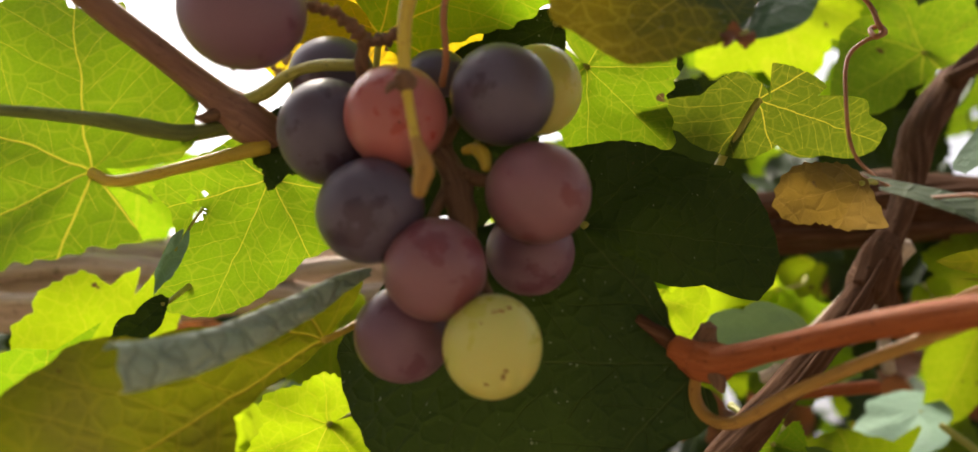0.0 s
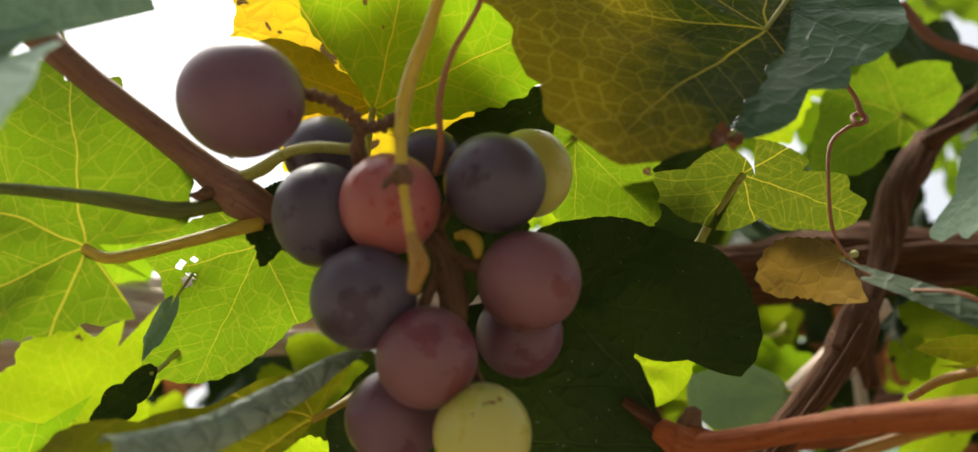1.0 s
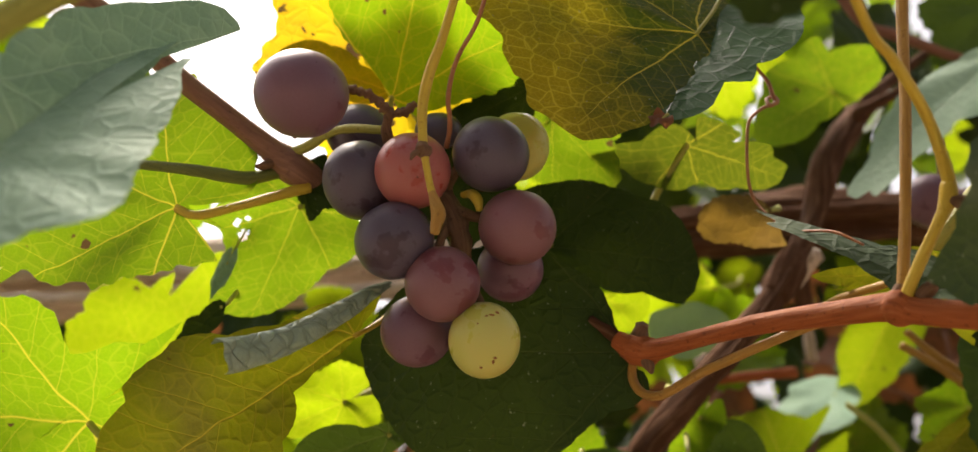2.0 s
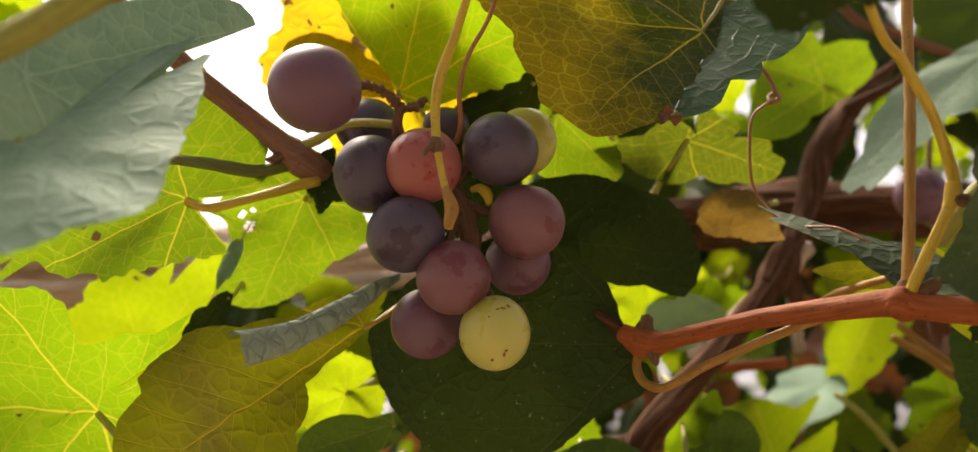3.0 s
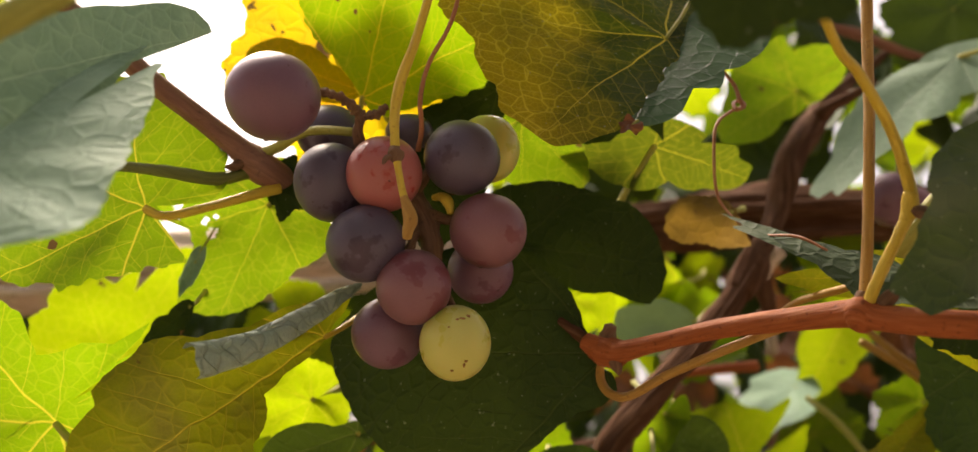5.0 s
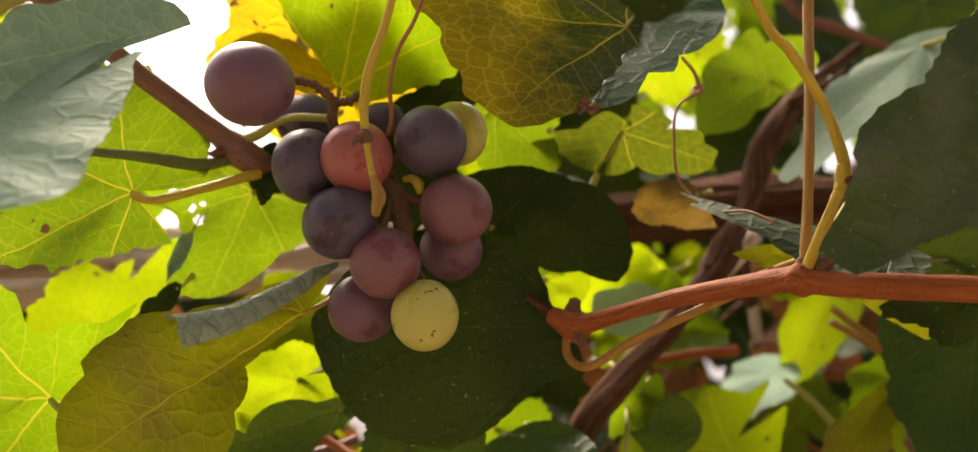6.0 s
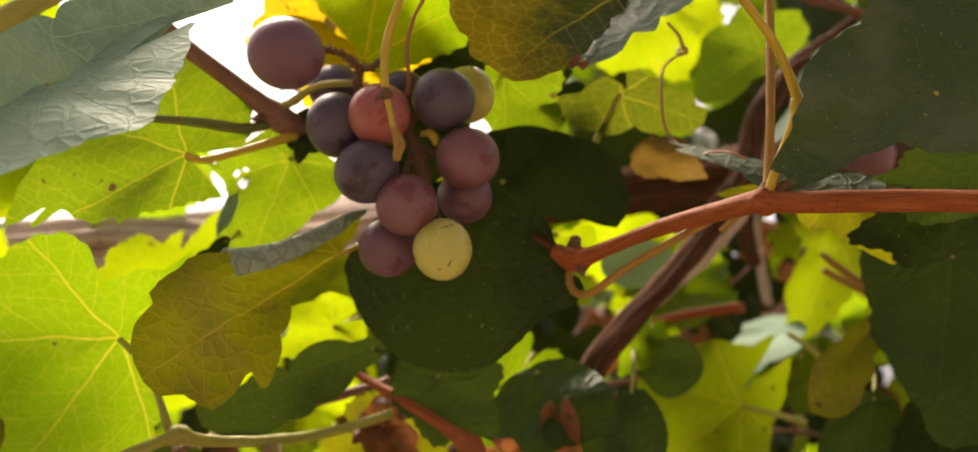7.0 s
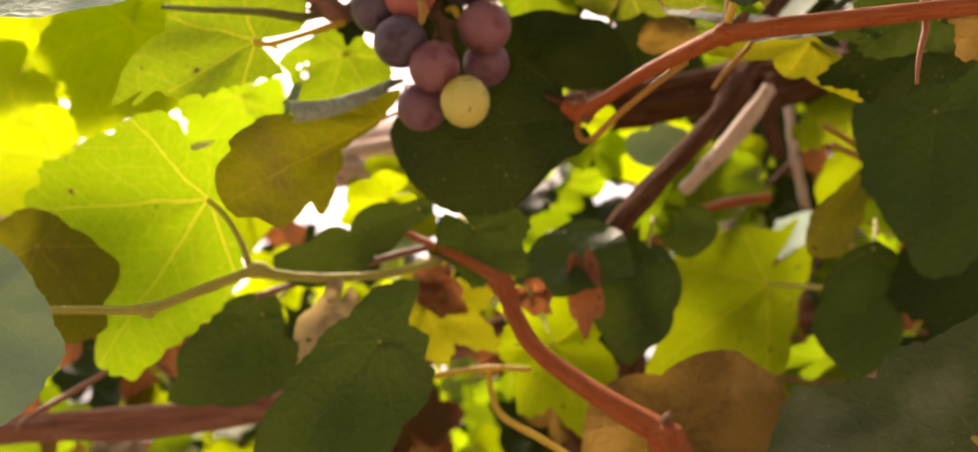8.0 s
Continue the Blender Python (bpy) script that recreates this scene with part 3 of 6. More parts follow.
# berries
grape("purple", "mauve-purple grape with a pale bloom", (-0.0463, 0.1660, 1.5865), 0.0121, 0.0114, 10)
grape("blue", "dark blue grape behind the others", (-0.0349, 0.2000, 1.5884), 0.0095, 0.0084, 0)
grape("blue", "dark blue-purple grape with dull bloom", (-0.0327, 0.1860, 1.5696), 0.0102, 0.0109, -8)
grape("red", "rosy red grape with an unripe tint", (-0.0182, 0.1780, 1.5698), 0.0101, 0.0102, 0)
grape("blue", "slate-blue grape with dull bloom", (-0.0228, 0.1800, 1.5513), 0.0105, 0.0102, -30)
grape("rose", "rose-mauve grape with rubbed dark spots", (-0.0102, 0.1790, 1.5396), 0.0098, 0.0099, 0)
grape("purple", "dark purple grape low in the bunch", (-0.0171, 0.1940, 1.5295), 0.0099, 0.0097, 0)
unripe = grape("green", "unripe yellow-green grape with small brown marks", (0.0006, 0.1810, 1.5253), 0.0093, 0.0099, 0)
grape("rose", "rose-mauve grape with rubbed dark spots", (0.0096, 0.1820, 1.5555), 0.0104, 0.0101, 12)
grape("purple", "dark purple grape half hidden by another", (0.0087, 0.2000, 1.5479), 0.0094, 0.0093, 0)
grape("blue", "dark blue-purple grape with dull bloom", (0.0026, 0.1800, 1.5752), 0.0104, 0.0102, 15)
grape("green", "unripe pale green grape behind a blue one", (0.0108, 0.1960, 1.5830), 0.0094, 0.0099, 0)
grape("blue", "small dark blue grape at the back", (-0.0118, 0.2060, 1.5912), 0.0071, 0.0056, 0)
scab((0.0020, 0.1731, 1.5305), 0.00095, 0.00035, unripe)
scab((0.0035, 0.1740, 1.5311), 0.00064, 0.00056, unripe)
scab((0.0008, 0.1728, 1.5302), 0.00047, 0.00032, unripe)
scab((0.0025, 0.1742, 1.5190), 0.00035, 0.00071, unripe)
scab((0.0030, 0.1736, 1.5198), 0.00047, 0.00031, unripe)
scab((-0.0005, 0.1754, 1.5177), 0.00041, 0.00038, unripe)
scab((-0.0014, 0.1721, 1.5282), 0.00025, 0.00025, unripe)
# stalks of the bunch
stem("rachis", BROWN_KNOT, [(-0.0245, 0.1780, 1.5859, 0.00110), (-0.0255, 0.1800, 1.5822, 0.00144), (-0.0236, 0.1860, 1.5788, 0.00173), (-0.0149, 0.1920, 1.5744, 0.00229), (-0.0080, 0.1900, 1.5630, 0.00277), (-0.0055, 0.1880, 1.5528, 0.00307), (-0.0054, 0.1920, 1.5458, 0.00224)], bunch, "knobbly dry brown main stalk", rough=0.35, grain=420.0, sides=14)
stem("pedicel", BROWN_KNOT, [(-0.0360, 0.1700, 1.5899, 0.00106), (-0.0316, 0.1720, 1.5896, 0.00116), (-0.0276, 0.1750, 1.5883, 0.00125), (-0.0245, 0.1780, 1.5856, 0.00152)], bunch, "warty brown stalk", rough=0.5, grain=800.0, beads=0.2, steps=24)
stem("pedicel", BROWN_KNOT, [(-0.0245, 0.1780, 1.5856, 0.00101), (-0.0210, 0.1800, 1.5872, 0.00128), (-0.0178, 0.1800, 1.5895, 0.00102)], bunch, "warty brown stalk", rough=0.5, grain=800.0, beads=0.2, steps=24)
stem("pedicel", GREEN_STEM, [(-0.0535, 0.2010, 1.5825, 0.00163), (-0.0490, 0.1990, 1.5838, 0.00153), (-0.0434, 0.1950, 1.5859, 0.00134), (-0.0368, 0.1900, 1.5859, 0.00123), (-0.0266, 0.1840, 1.5834, 0.00120)], bunch, "green stalk that joins the bunch to the cane", rough=0.12)
stem("pedicel", YELLOW_STEM, [(-0.0050, 0.1860, 1.5656, 0.00086), (-0.0027, 0.1840, 1.5654, 0.00128), (-0.0011, 0.1820, 1.5631, 0.00143), (-0.0006, 0.1810, 1.5600, 0.00101)], bunch, "short pale broken stalk", rough=0.2)
stem("pedicel", BROWN_KNOT, [(-0.0080, 0.1900, 1.5630, 0.00156), (-0.0013, 0.1860, 1.5594, 0.00136), (0.0037, 0.1840, 1.5580, 0.00119)], bunch, rough=0.3, grain=420.0)
stem("pedicel", BROWN_KNOT, [(-0.0071, 0.1900, 1.5613, 0.00156), (-0.0112, 0.1860, 1.5515, 0.00118), (-0.0106, 0.1820, 1.5472, 0.00116)], bunch, rough=0.3, grain=420.0)
stem("pedicel", BROWN_KNOT, [(-0.0055, 0.1880, 1.5502, 0.00153), (-0.0015, 0.1860, 1.5395, 0.00101), (0.0003, 0.1830, 1.5340, 0.00099)], bunch, rough=0.3, grain=420.0)
stem("pedicel", BROWN_KNOT, [(-0.0097, 0.1900, 1.5684, 0.00174), (-0.0063, 0.1860, 1.5727, 0.00138), (-0.0012, 0.1840, 1.5757, 0.00120)], bunch, rough=0.3, grain=420.0)
# dry stalks in front of the bunch
stub = cane("broken_petiole", "yellow-green petiole stub with a swollen tip before the grapes", YELLOW_STEM, [(-0.0020, 0.1500, 1.6262, 0.00103), (-0.0065, 0.1530, 1.6103, 0.00110), (-0.0102, 0.1570, 1.5985, 0.00119), (-0.0139, 0.1600, 1.5887, 0.00142), (-0.0152, 0.1610, 1.5815, 0.00134), (-0.0152, 0.1610, 1.5740, 0.00117), (-0.0148, 0.1610, 1.5699, 0.00117), (-0.0142, 0.1610, 1.5659, 0.00093), (-0.0131, 0.1600, 1.5599, 0.00092), (-0.0119, 0.1595, 1.5558, 0.00115), (-0.0112, 0.1590, 1.5526, 0.00152), (-0.0119, 0.1585, 1.5482, 0.00114)], "petiole", rough=0.1)
cane("thin_stalk", "thin twisted reddish-brown dry stalk", TENDRIL, [(0.0045, 0.1600, 1.6304, 0.00058), (0.0005, 0.1630, 1.6120, 0.00057), (-0.0021, 0.1650, 1.6049, 0.00058), (-0.0066, 0.1680, 1.5973, 0.00058), (-0.0088, 0.1720, 1.5892, 0.00066), (-0.0084, 0.1760, 1.5819, 0.00067), (-0.0093, 0.1800, 1.5770, 0.00085)], "stalk", rough=0.15, grain=500.0)
# canes
brown = cane("vine_cane", "smooth brown vine cane that carries the bunch", BROWN_CANE, [(-0.1164, 0.1000, 1.6120, 0.00240), (-0.1083, 0.1300, 1.6098, 0.00270), (-0.1013, 0.1500, 1.6074, 0.00287), (-0.0914, 0.1660, 1.6027, 0.00297), (-0.0798, 0.1830, 1.5955, 0.00290), (-0.0695, 0.1930, 1.5893, 0.00300), (-0.0615, 0.1990, 1.5840, 0.00341), (-0.0561, 0.2020, 1.5801, 0.00435), (-0.0515, 0.2040, 1.5773, 0.00456), (-0.0465, 0.2120, 1.5763, 0.00337)], rough=0.04, grain=120.0, sides=20)
red = cane("vine_cane", "reddish-brown ripe vine cane with a forked node", RED_CANE, [(0.0383, 0.2025, 1.5285, 0.00249), (0.0396, 0.2020, 1.5276, 0.00284), (0.0424, 0.2020, 1.5261, 0.00337), (0.0467, 0.1990, 1.5247, 0.00316), (0.0562, 0.1880, 1.5262, 0.00246), (0.0682, 0.1720, 1.5277, 0.00256), (0.0813, 0.1560, 1.5279, 0.00294), (0.0890, 0.1460, 1.5276, 0.00326), (0.0915, 0.1420, 1.5270, 0.00356), (0.0949, 0.1390, 1.5257, 0.00309), (0.1042, 0.1320, 1.5235, 0.00314), (0.1263, 0.1250, 1.5211, 0.00305), (0.1476, 0.1120, 1.5162, 0.00287), (0.1736, 0.1000, 1.5115, 0.00259)], rough=0.05, grain=140.0, sides=20)
upright = cane("vine_shoot", "upright tan-green side shoot on the red cane", TAN_STEM, [(0.0914, 0.1420, 1.5261, 0.00157), (0.0931, 0.1420, 1.5333, 0.00136), (0.0962, 0.1430, 1.5514, 0.00132), (0.0989, 0.1430, 1.5748, 0.00135), (0.1010, 0.1440, 1.5947, 0.00139), (0.1056, 0.1460, 1.6322, 0.00145)], "shoot", rough=0.08)
bent = cane("vine_shoot", "bent yellow-green side shoot on the red cane", YELLOW_STEM, [(0.0918, 0.1410, 1.5265, 0.00156), (0.0933, 0.1380, 1.5326, 0.00141), (0.0969, 0.1320, 1.5428, 0.00132), (0.0991, 0.1300, 1.5480, 0.00159), (0.0989, 0.1280, 1.5525, 0.00145), (0.0928, 0.1220, 1.5641, 0.00122), (0.0830, 0.1140, 1.5737, 0.00119), (0.0762, 0.1080, 1.5765, 0.00109), (0.0675, 0.0980, 1.5838, 0.00104)], "shoot", rough=0.1)
down = cane("brown_stem", "low reddish-brown stem running downwards", RED_CANE, [(-0.0388, 0.2680, 1.4988, 0.00143), (-0.0205, 0.2550, 1.4868, 0.00193), (-0.0012, 0.2450, 1.4736, 0.00240), (0.0079, 0.2400, 1.4653, 0.00341), (0.0125, 0.2350, 1.4511, 0.00385), (0.0205, 0.2300, 1.4359, 0.00377), (0.0367, 0.2240, 1.4207, 0.00416), (0.0545, 0.2180, 1.4073, 0.00477), (0.0672, 0.2140, 1.3971, 0.00585), (0.0755, 0.2050, 1.3777, 0.00496), (0.1099, 0.1900, 1.3639, 0.00383), (0.1635, 0.1700, 1.3623, 0.00298), (0.2108, 0.1500, 1.3700, 0.00260)], rough=0.08, grain=140.0)
low = cane("vine_shoot", "pale brown shoot with swollen nodes under the leaves", GREEN_STEM, [(-0.1797, 0.1650, 1.4540, 0.00143), (-0.1561, 0.1780, 1.4561, 0.00148), (-0.1295, 0.1920, 1.4564, 0.00177), (-0.1248, 0.1940, 1.4566, 0.00284), (-0.1203, 0.1970, 1.4587, 0.00191), (-0.1063, 0.2040, 1.4652, 0.00207), (-0.0921, 0.2100, 1.4715, 0.00211), (-0.0884, 0.2120, 1.4729, 0.00349), (-0.0824, 0.2160, 1.4712, 0.00213), (-0.0644, 0.2260, 1.4705, 0.00193), (-0.0434, 0.2400, 1.4730, 0.00186), (-0.0209, 0.2550, 1.4798, 0.00165)], "shoot", rough=0.15)
cane("twig", "thin reddish twig among the leaves", BROWN_CANE, [(-0.2642, 0.3600, 1.4246, 0.00153), (-0.1958, 0.2400, 1.4218, 0.00118), (-0.1824, 0.2500, 1.4320, 0.00148), (-0.1679, 0.2550, 1.4414, 0.00123)], "twig", rough=0.15)
cane("twig", "thin brown twig among the leaves", BROWN_CANE, [(-0.1003, 0.2500, 1.4691, 0.00136), (-0.0732, 0.2650, 1.4797, 0.00155), (-0.0410, 0.2800, 1.4898, 0.00190), (-0.0242, 0.2900, 1.4956, 0.00164)], "twig", rough=0.15)
cane("twig", "pale yellow twig lying low", YELLOW_STEM, [(-0.0503, 0.2700, 1.4227, 0.00124), (-0.0271, 0.2650, 1.4305, 0.00151), (-0.0019, 0.2600, 1.4325, 0.00149), (0.0170, 0.2580, 1.4306, 0.00121)], "twig", rough=0.15)
cane("twig", "thin yellow twig hanging down", YELLOW_STEM, [(-0.0019, 0.2620, 1.4340, 0.00122), (0.0024, 0.2600, 1.4136, 0.00147), (0.0202, 0.2550, 1.4007, 0.00144), (0.0422, 0.2500, 1.3855, 0.00141)], "twig", rough=0.15)
cane("vine_shoot", "thick pale green shoot close to the eye", GREEN_STEM, [(-0.0892, 0.0550, 1.5392, 0.00214), (-0.0813, 0.0600, 1.5480, 0.00227), (-0.0762, 0.0630, 1.5534, 0.00243), (-0.0699, 0.0660, 1.5599, 0.00242), (-0.0625, 0.0700, 1.5674, 0.00243), (-0.0527, 0.0750, 1.5781, 0.00235), (-0.0610, 0.0900, 1.6096, 0.00255), (-0.1164, 0.1000, 1.6120, 0.00264)], "shoot", rough=0.06)
stem("node", BROWN_KNOT, [(-0.0152, 0.1610, 1.5717, 0.00148), (-0.0152, 0.1610, 1.5707, 0.00187), (-0.0148, 0.1610, 1.5694, 0.00195), (-0.0145, 0.1610, 1.5680, 0.00125)], stub, "brown joint", rough=0.3, grain=700.0)
stem("swollen_tip", TAN_STEM, [(-0.0128, 0.1597, 1.5585, 0.00095), (-0.0119, 0.1593, 1.5556, 0.0015), (-0.0111, 0.1588, 1.5528, 0.0018), (-0.0117, 0.1584, 1.5500, 0.0015), (-0.0120, 0.1583, 1.5478, 0.0011)], stub, "swollen orange-tan end", rough=0.15, grain=300.0)
stem("bud", BROWN_KNOT, [(-0.0161, 0.1600, 1.5691, 0.00070), (-0.0173, 0.1590, 1.5680, 0.00077), (-0.0179, 0.1580, 1.5664, 0.00038)], stub, rough=0.2, sides=8)
stem("node", RED_CANE, [(0.0898, 0.1445, 1.5275, 0.00288), (0.0908, 0.1430, 1.5273, 0.00394), (0.0924, 0.1415, 1.5267, 0.00405), (0.0942, 0.1400, 1.5261, 0.00297)], red, "swollen dark node", rough=0.12, grain=200.0)
stem("node", RED_CANE, [(0.0417, 0.2055, 1.5273, 0.00324), (0.0437, 0.2030, 1.5259, 0.00445), (0.0459, 0.2005, 1.5247, 0.00441), (0.0486, 0.1980, 1.5248, 0.00315)], red, "swollen node", rough=0.2, grain=260.0)
stem("side_stub", BROWN_KNOT, [(0.0441, 0.2030, 1.5271, 0.00232), (0.0451, 0.2020, 1.5301, 0.00249), (0.0457, 0.2010, 1.5324, 0.00214)], red, "short broken side stub", rough=0.35, grain=400.0)
stem("bud", BROWN_KNOT, [(0.0458, 0.1990, 1.5223, 0.00193), (0.0465, 0.1980, 1.5201, 0.00139), (0.0470, 0.1980, 1.5184, 0.00052)], red, rough=0.2)
stem("bud", BROWN_KNOT, [(0.0948, 0.1390, 1.5285, 0.00169), (0.0972, 0.1380, 1.5309, 0.00155), (0.0983, 0.1370, 1.5321, 0.00056)], red, "dark red bud", rough=0.2)
stem("node", BROWN_CANE, [(-0.0602, 0.2000, 1.5832, 0.00343), (-0.0568, 0.2020, 1.5807, 0.00453), (-0.0533, 0.2035, 1.5783, 0.00482), (-0.0496, 0.2060, 1.5766, 0.00404)], brown, "swollen dark node", rough=0.12, grain=200.0)
stem("bud", BROWN_KNOT, [(-0.0586, 0.2000, 1.5798, 0.00162), (-0.0614, 0.1980, 1.5773, 0.00125), (-0.0634, 0.1970, 1.5770, 0.00044)], brown, rough=0.2)
stem("node", GREEN_STEM, [(-0.1283, 0.1930, 1.4565, 0.00177), (-0.1258, 0.1940, 1.4565, 0.00307), (-0.1238, 0.1950, 1.4572, 0.00285), (-0.1213, 0.1960, 1.4581, 0.00178)], low, "swollen brown node", rough=0.2)
stem("node", GREEN_STEM, [(-0.0918, 0.2100, 1.4715, 0.00211), (-0.0892, 0.2115, 1.4726, 0.00348), (-0.0872, 0.2130, 1.4728, 0.00325), (-0.0847, 0.2150, 1.4720, 0.00201)], low, "swollen node", rough=0.2)
cane("twig", "reddish twig low in the shade", RED_CANE, [(0.1160, 0.4400, 1.5371, 0.00198), (0.1400, 0.4300, 1.5399, 0.00260), (0.1702, 0.4300, 1.5424, 0.00294)], "twig", rough=0.15)
cane("twig", "tan twig slanting under the red cane", TAN_STEM, [(0.1683, 0.3000, 1.5445, 0.00136), (0.1799, 0.3000, 1.5346, 0.00160), (0.1939, 0.3000, 1.5248, 0.00159), (0.2176, 0.3000, 1.5125, 0.00146)], "twig", rough=0.12)
cane("twig", "thin green twig among the low leaves", GREEN_STEM, [(0.1912, 0.4200, 1.5254, 0.00144), (0.2018, 0.4100, 1.5124, 0.00171), (0.2138, 0.4000, 1.4911, 0.00166)], "twig", rough=0.12)
# old wood
arm = cane("vine_log", "thick weathered grey-brown vine arm lying level", OLD_BARK, [(-0.5194, 0.4720, 1.5737, 0.02587), (-0.3378, 0.4720, 1.5865, 0.02445), (-0.2432, 0.4720, 1.5966, 0.02169), (-0.1780, 0.4720, 1.6008, 0.01964), (-0.1047, 0.4720, 1.6030, 0.01939), (-0.0436, 0.4720, 1.6073, 0.01864), (0.0300, 0.4760, 1.6120, 0.01365)], "old wood", rough=0.12, grain=40.0, ridges=0.35, sides=40, steps=14)
# same arm carried on in darker bark, standing in for shade on this half
dark_arm = cane("vine_log", "shaded half of the level vine arm, its shade put into the bark colour", DARK_SHADE_BARK, [(0.0180, 0.4660, 1.6080, 0.01200), (0.0612, 0.4640, 1.6177, 0.01409), (0.1699, 0.4600, 1.6292, 0.01542), (0.2818, 0.4600, 1.6335, 0.01529), (0.5965, 0.4600, 1.6413, 0.01592)], "old wood", rough=0.14, grain=40.0, ridges=0.35, sides=40, steps=14)
stem("bark_strip", OLD_BARK, [(-0.3307, 0.4450, 1.5911, 0.00483), (-0.2378, 0.4450, 1.5979, 0.00556), (-0.1731, 0.4420, 1.5991, 0.00492), (-0.1008, 0.4380, 1.5861, 0.00555), (-0.0555, 0.4400, 1.5855, 0.00495), (0.0112, 0.4500, 1.5959, 0.00409)], arm, "peeling bark strand", rough=0.3, grain=60.0, ridges=0.3, sides=18, steps=12)
stem("bark_strip", OLD_BARK, [(-0.2626, 0.4350, 1.5796, 0.00317), (-0.1845, 0.4320, 1.5817, 0.00382), (-0.1286, 0.4320, 1.5889, 0.00322), (-0.0814, 0.4350, 1.5962, 0.00360), (-0.0361, 0.4400, 1.6058, 0.00267)], arm, rough=0.3, grain=80.0, ridges=0.3, sides=14, steps=12)
stem("bark_strip", DARK_SHADE_BARK, [(0.0508, 0.4350, 1.6129, 0.00369), (0.1084, 0.4320, 1.6218, 0.00439), (0.1597, 0.4300, 1.6251, 0.00474), (0.2326, 0.4350, 1.6322, 0.00416), (0.2932, 0.4400, 1.6346, 0.00352)], dark_arm, rough=0.3, grain=80.0, ridges=0.3, sides=14, steps=12)
stem("bark_strip", DARK_SHADE_BARK, [(0.0674, 0.4350, 1.6040, 0.00234), (0.1175, 0.4300, 1.6100, 0.00301), (0.1725, 0.4300, 1.6123, 0.00304), (0.2381, 0.4350, 1.6172, 0.00241)], dark_arm, rough=0.3, grain=80.0, ridges=0.3, sides=14, steps=12)
old = cane("old_vine", "leaning dark brown vine trunk", DARK_SHADE_BARK, [(0.0150, 0.3200, 0.8948, 0.00759), (0.0424, 0.3200, 1.1907, 0.00748), (0.0587, 0.3150, 1.3722, 0.00690), (0.0643, 0.3100, 1.4297, 0.00627), (0.0650, 0.3050, 1.4744, 0.00610), (0.0630, 0.2980, 1.4978, 0.00608), (0.0909, 0.3050, 1.5282, 0.00512), (0.1200, 0.3180, 1.5574, 0.00519), (0.1382, 0.3300, 1.5811, 0.00498), (0.1534, 0.3450, 1.6029, 0.00520), (0.1679, 0.3600, 1.6311, 0.00660), (0.1861, 0.3750, 1.6542, 0.00690), (0.2032, 0.3900, 1.6741, 0.00560), (0.2280, 0.4100, 1.6953, 0.00300), (0.2615, 0.4300, 1.7222, 0.00240)], "trunk", rough=0.15, grain=70.0, ridges=0.2, sides=24, steps=12)
cane("vine_branch", "brown vine branch crossing high behind the shoots", RED_BARK, [(0.1997, 0.4000, 1.7422, 0.00260), (0.2133, 0.4000, 1.7237, 0.00270), (0.2350, 0.4000, 1.7158, 0.00310), (0.2578, 0.4000, 1.7064, 0.00270), (0.2803, 0.4000, 1.7001, 0.00230)], "branch", rough=0.2, grain=90.0)
stem("side_branch", DARK_SHADE_BARK, [(0.1893, 0.3720, 1.6601, 0.00400), (0.1991, 0.3720, 1.6663, 0.00300), (0.2098, 0.3720, 1.6719, 0.00240), (0.2209, 0.3720, 1.6796, 0.00180)], old, rough=0.2, grain=90.0)
cane("dry_branch", "pale peeling dry branch beside the trunk", OLD_BARK, [(0.1124, 0.4000, 1.5427, 0.00407), (0.1329, 0.3900, 1.5593, 0.00476), (0.1513, 0.3800, 1.5775, 0.00471), (0.1635, 0.3700, 1.5919, 0.00429)], "branch", rough=0.2, grain=90.0, ridges=0.2)
cane("dry_branch", "dark hanging dry branch", DARK_SHADE_BARK, [(0.1795, 0.4200, 1.6186, 0.00471), (0.1735, 0.4200, 1.5859, 0.00465), (0.1765, 0.4200, 1.5650, 0.00380)], "branch", rough=0.2, grain=90.0)
cane("dry_branch", "thin pale hanging twig", OLD_BARK, [(0.2221, 0.5460, 1.6564, 0.00320), (0.2206, 0.5460, 1.6091, 0.00340), (0.2231, 0.5460, 1.5619, 0.00360)], "twig", rough=0.2, grain=90.0)
fallen = cane("fallen_branch", "reddish-brown barkless branch low among the leaves", RED_BARK, [(-0.3095, 0.3600, 1.4224, 0.00680), (-0.2538, 0.3600, 1.4256, 0.00746), (-0.1984, 0.3600, 1.4239, 0.00775), (-0.1231, 0.3600, 1.4292, 0.00671), (-0.0633, 0.3700, 1.4463, 0.00685), (-0.0080, 0.3800, 1.4628, 0.00769), (0.0349, 0.3900, 1.4737, 0.00712)], "branch", rough=0.15, grain=60.0, ridges=0.3, sides=20)
cane("cut_petiole", "short pale green cut petiole", GREEN_STEM, [(0.1243, 0.1500, 1.5605, 0.00199), (0.1184, 0.1520, 1.5563, 0.00240), (0.1131, 0.1540, 1.5499, 0.00240), (0.1090, 0.1560, 1.5441, 0.00201)], "petiole", rough=0.1)
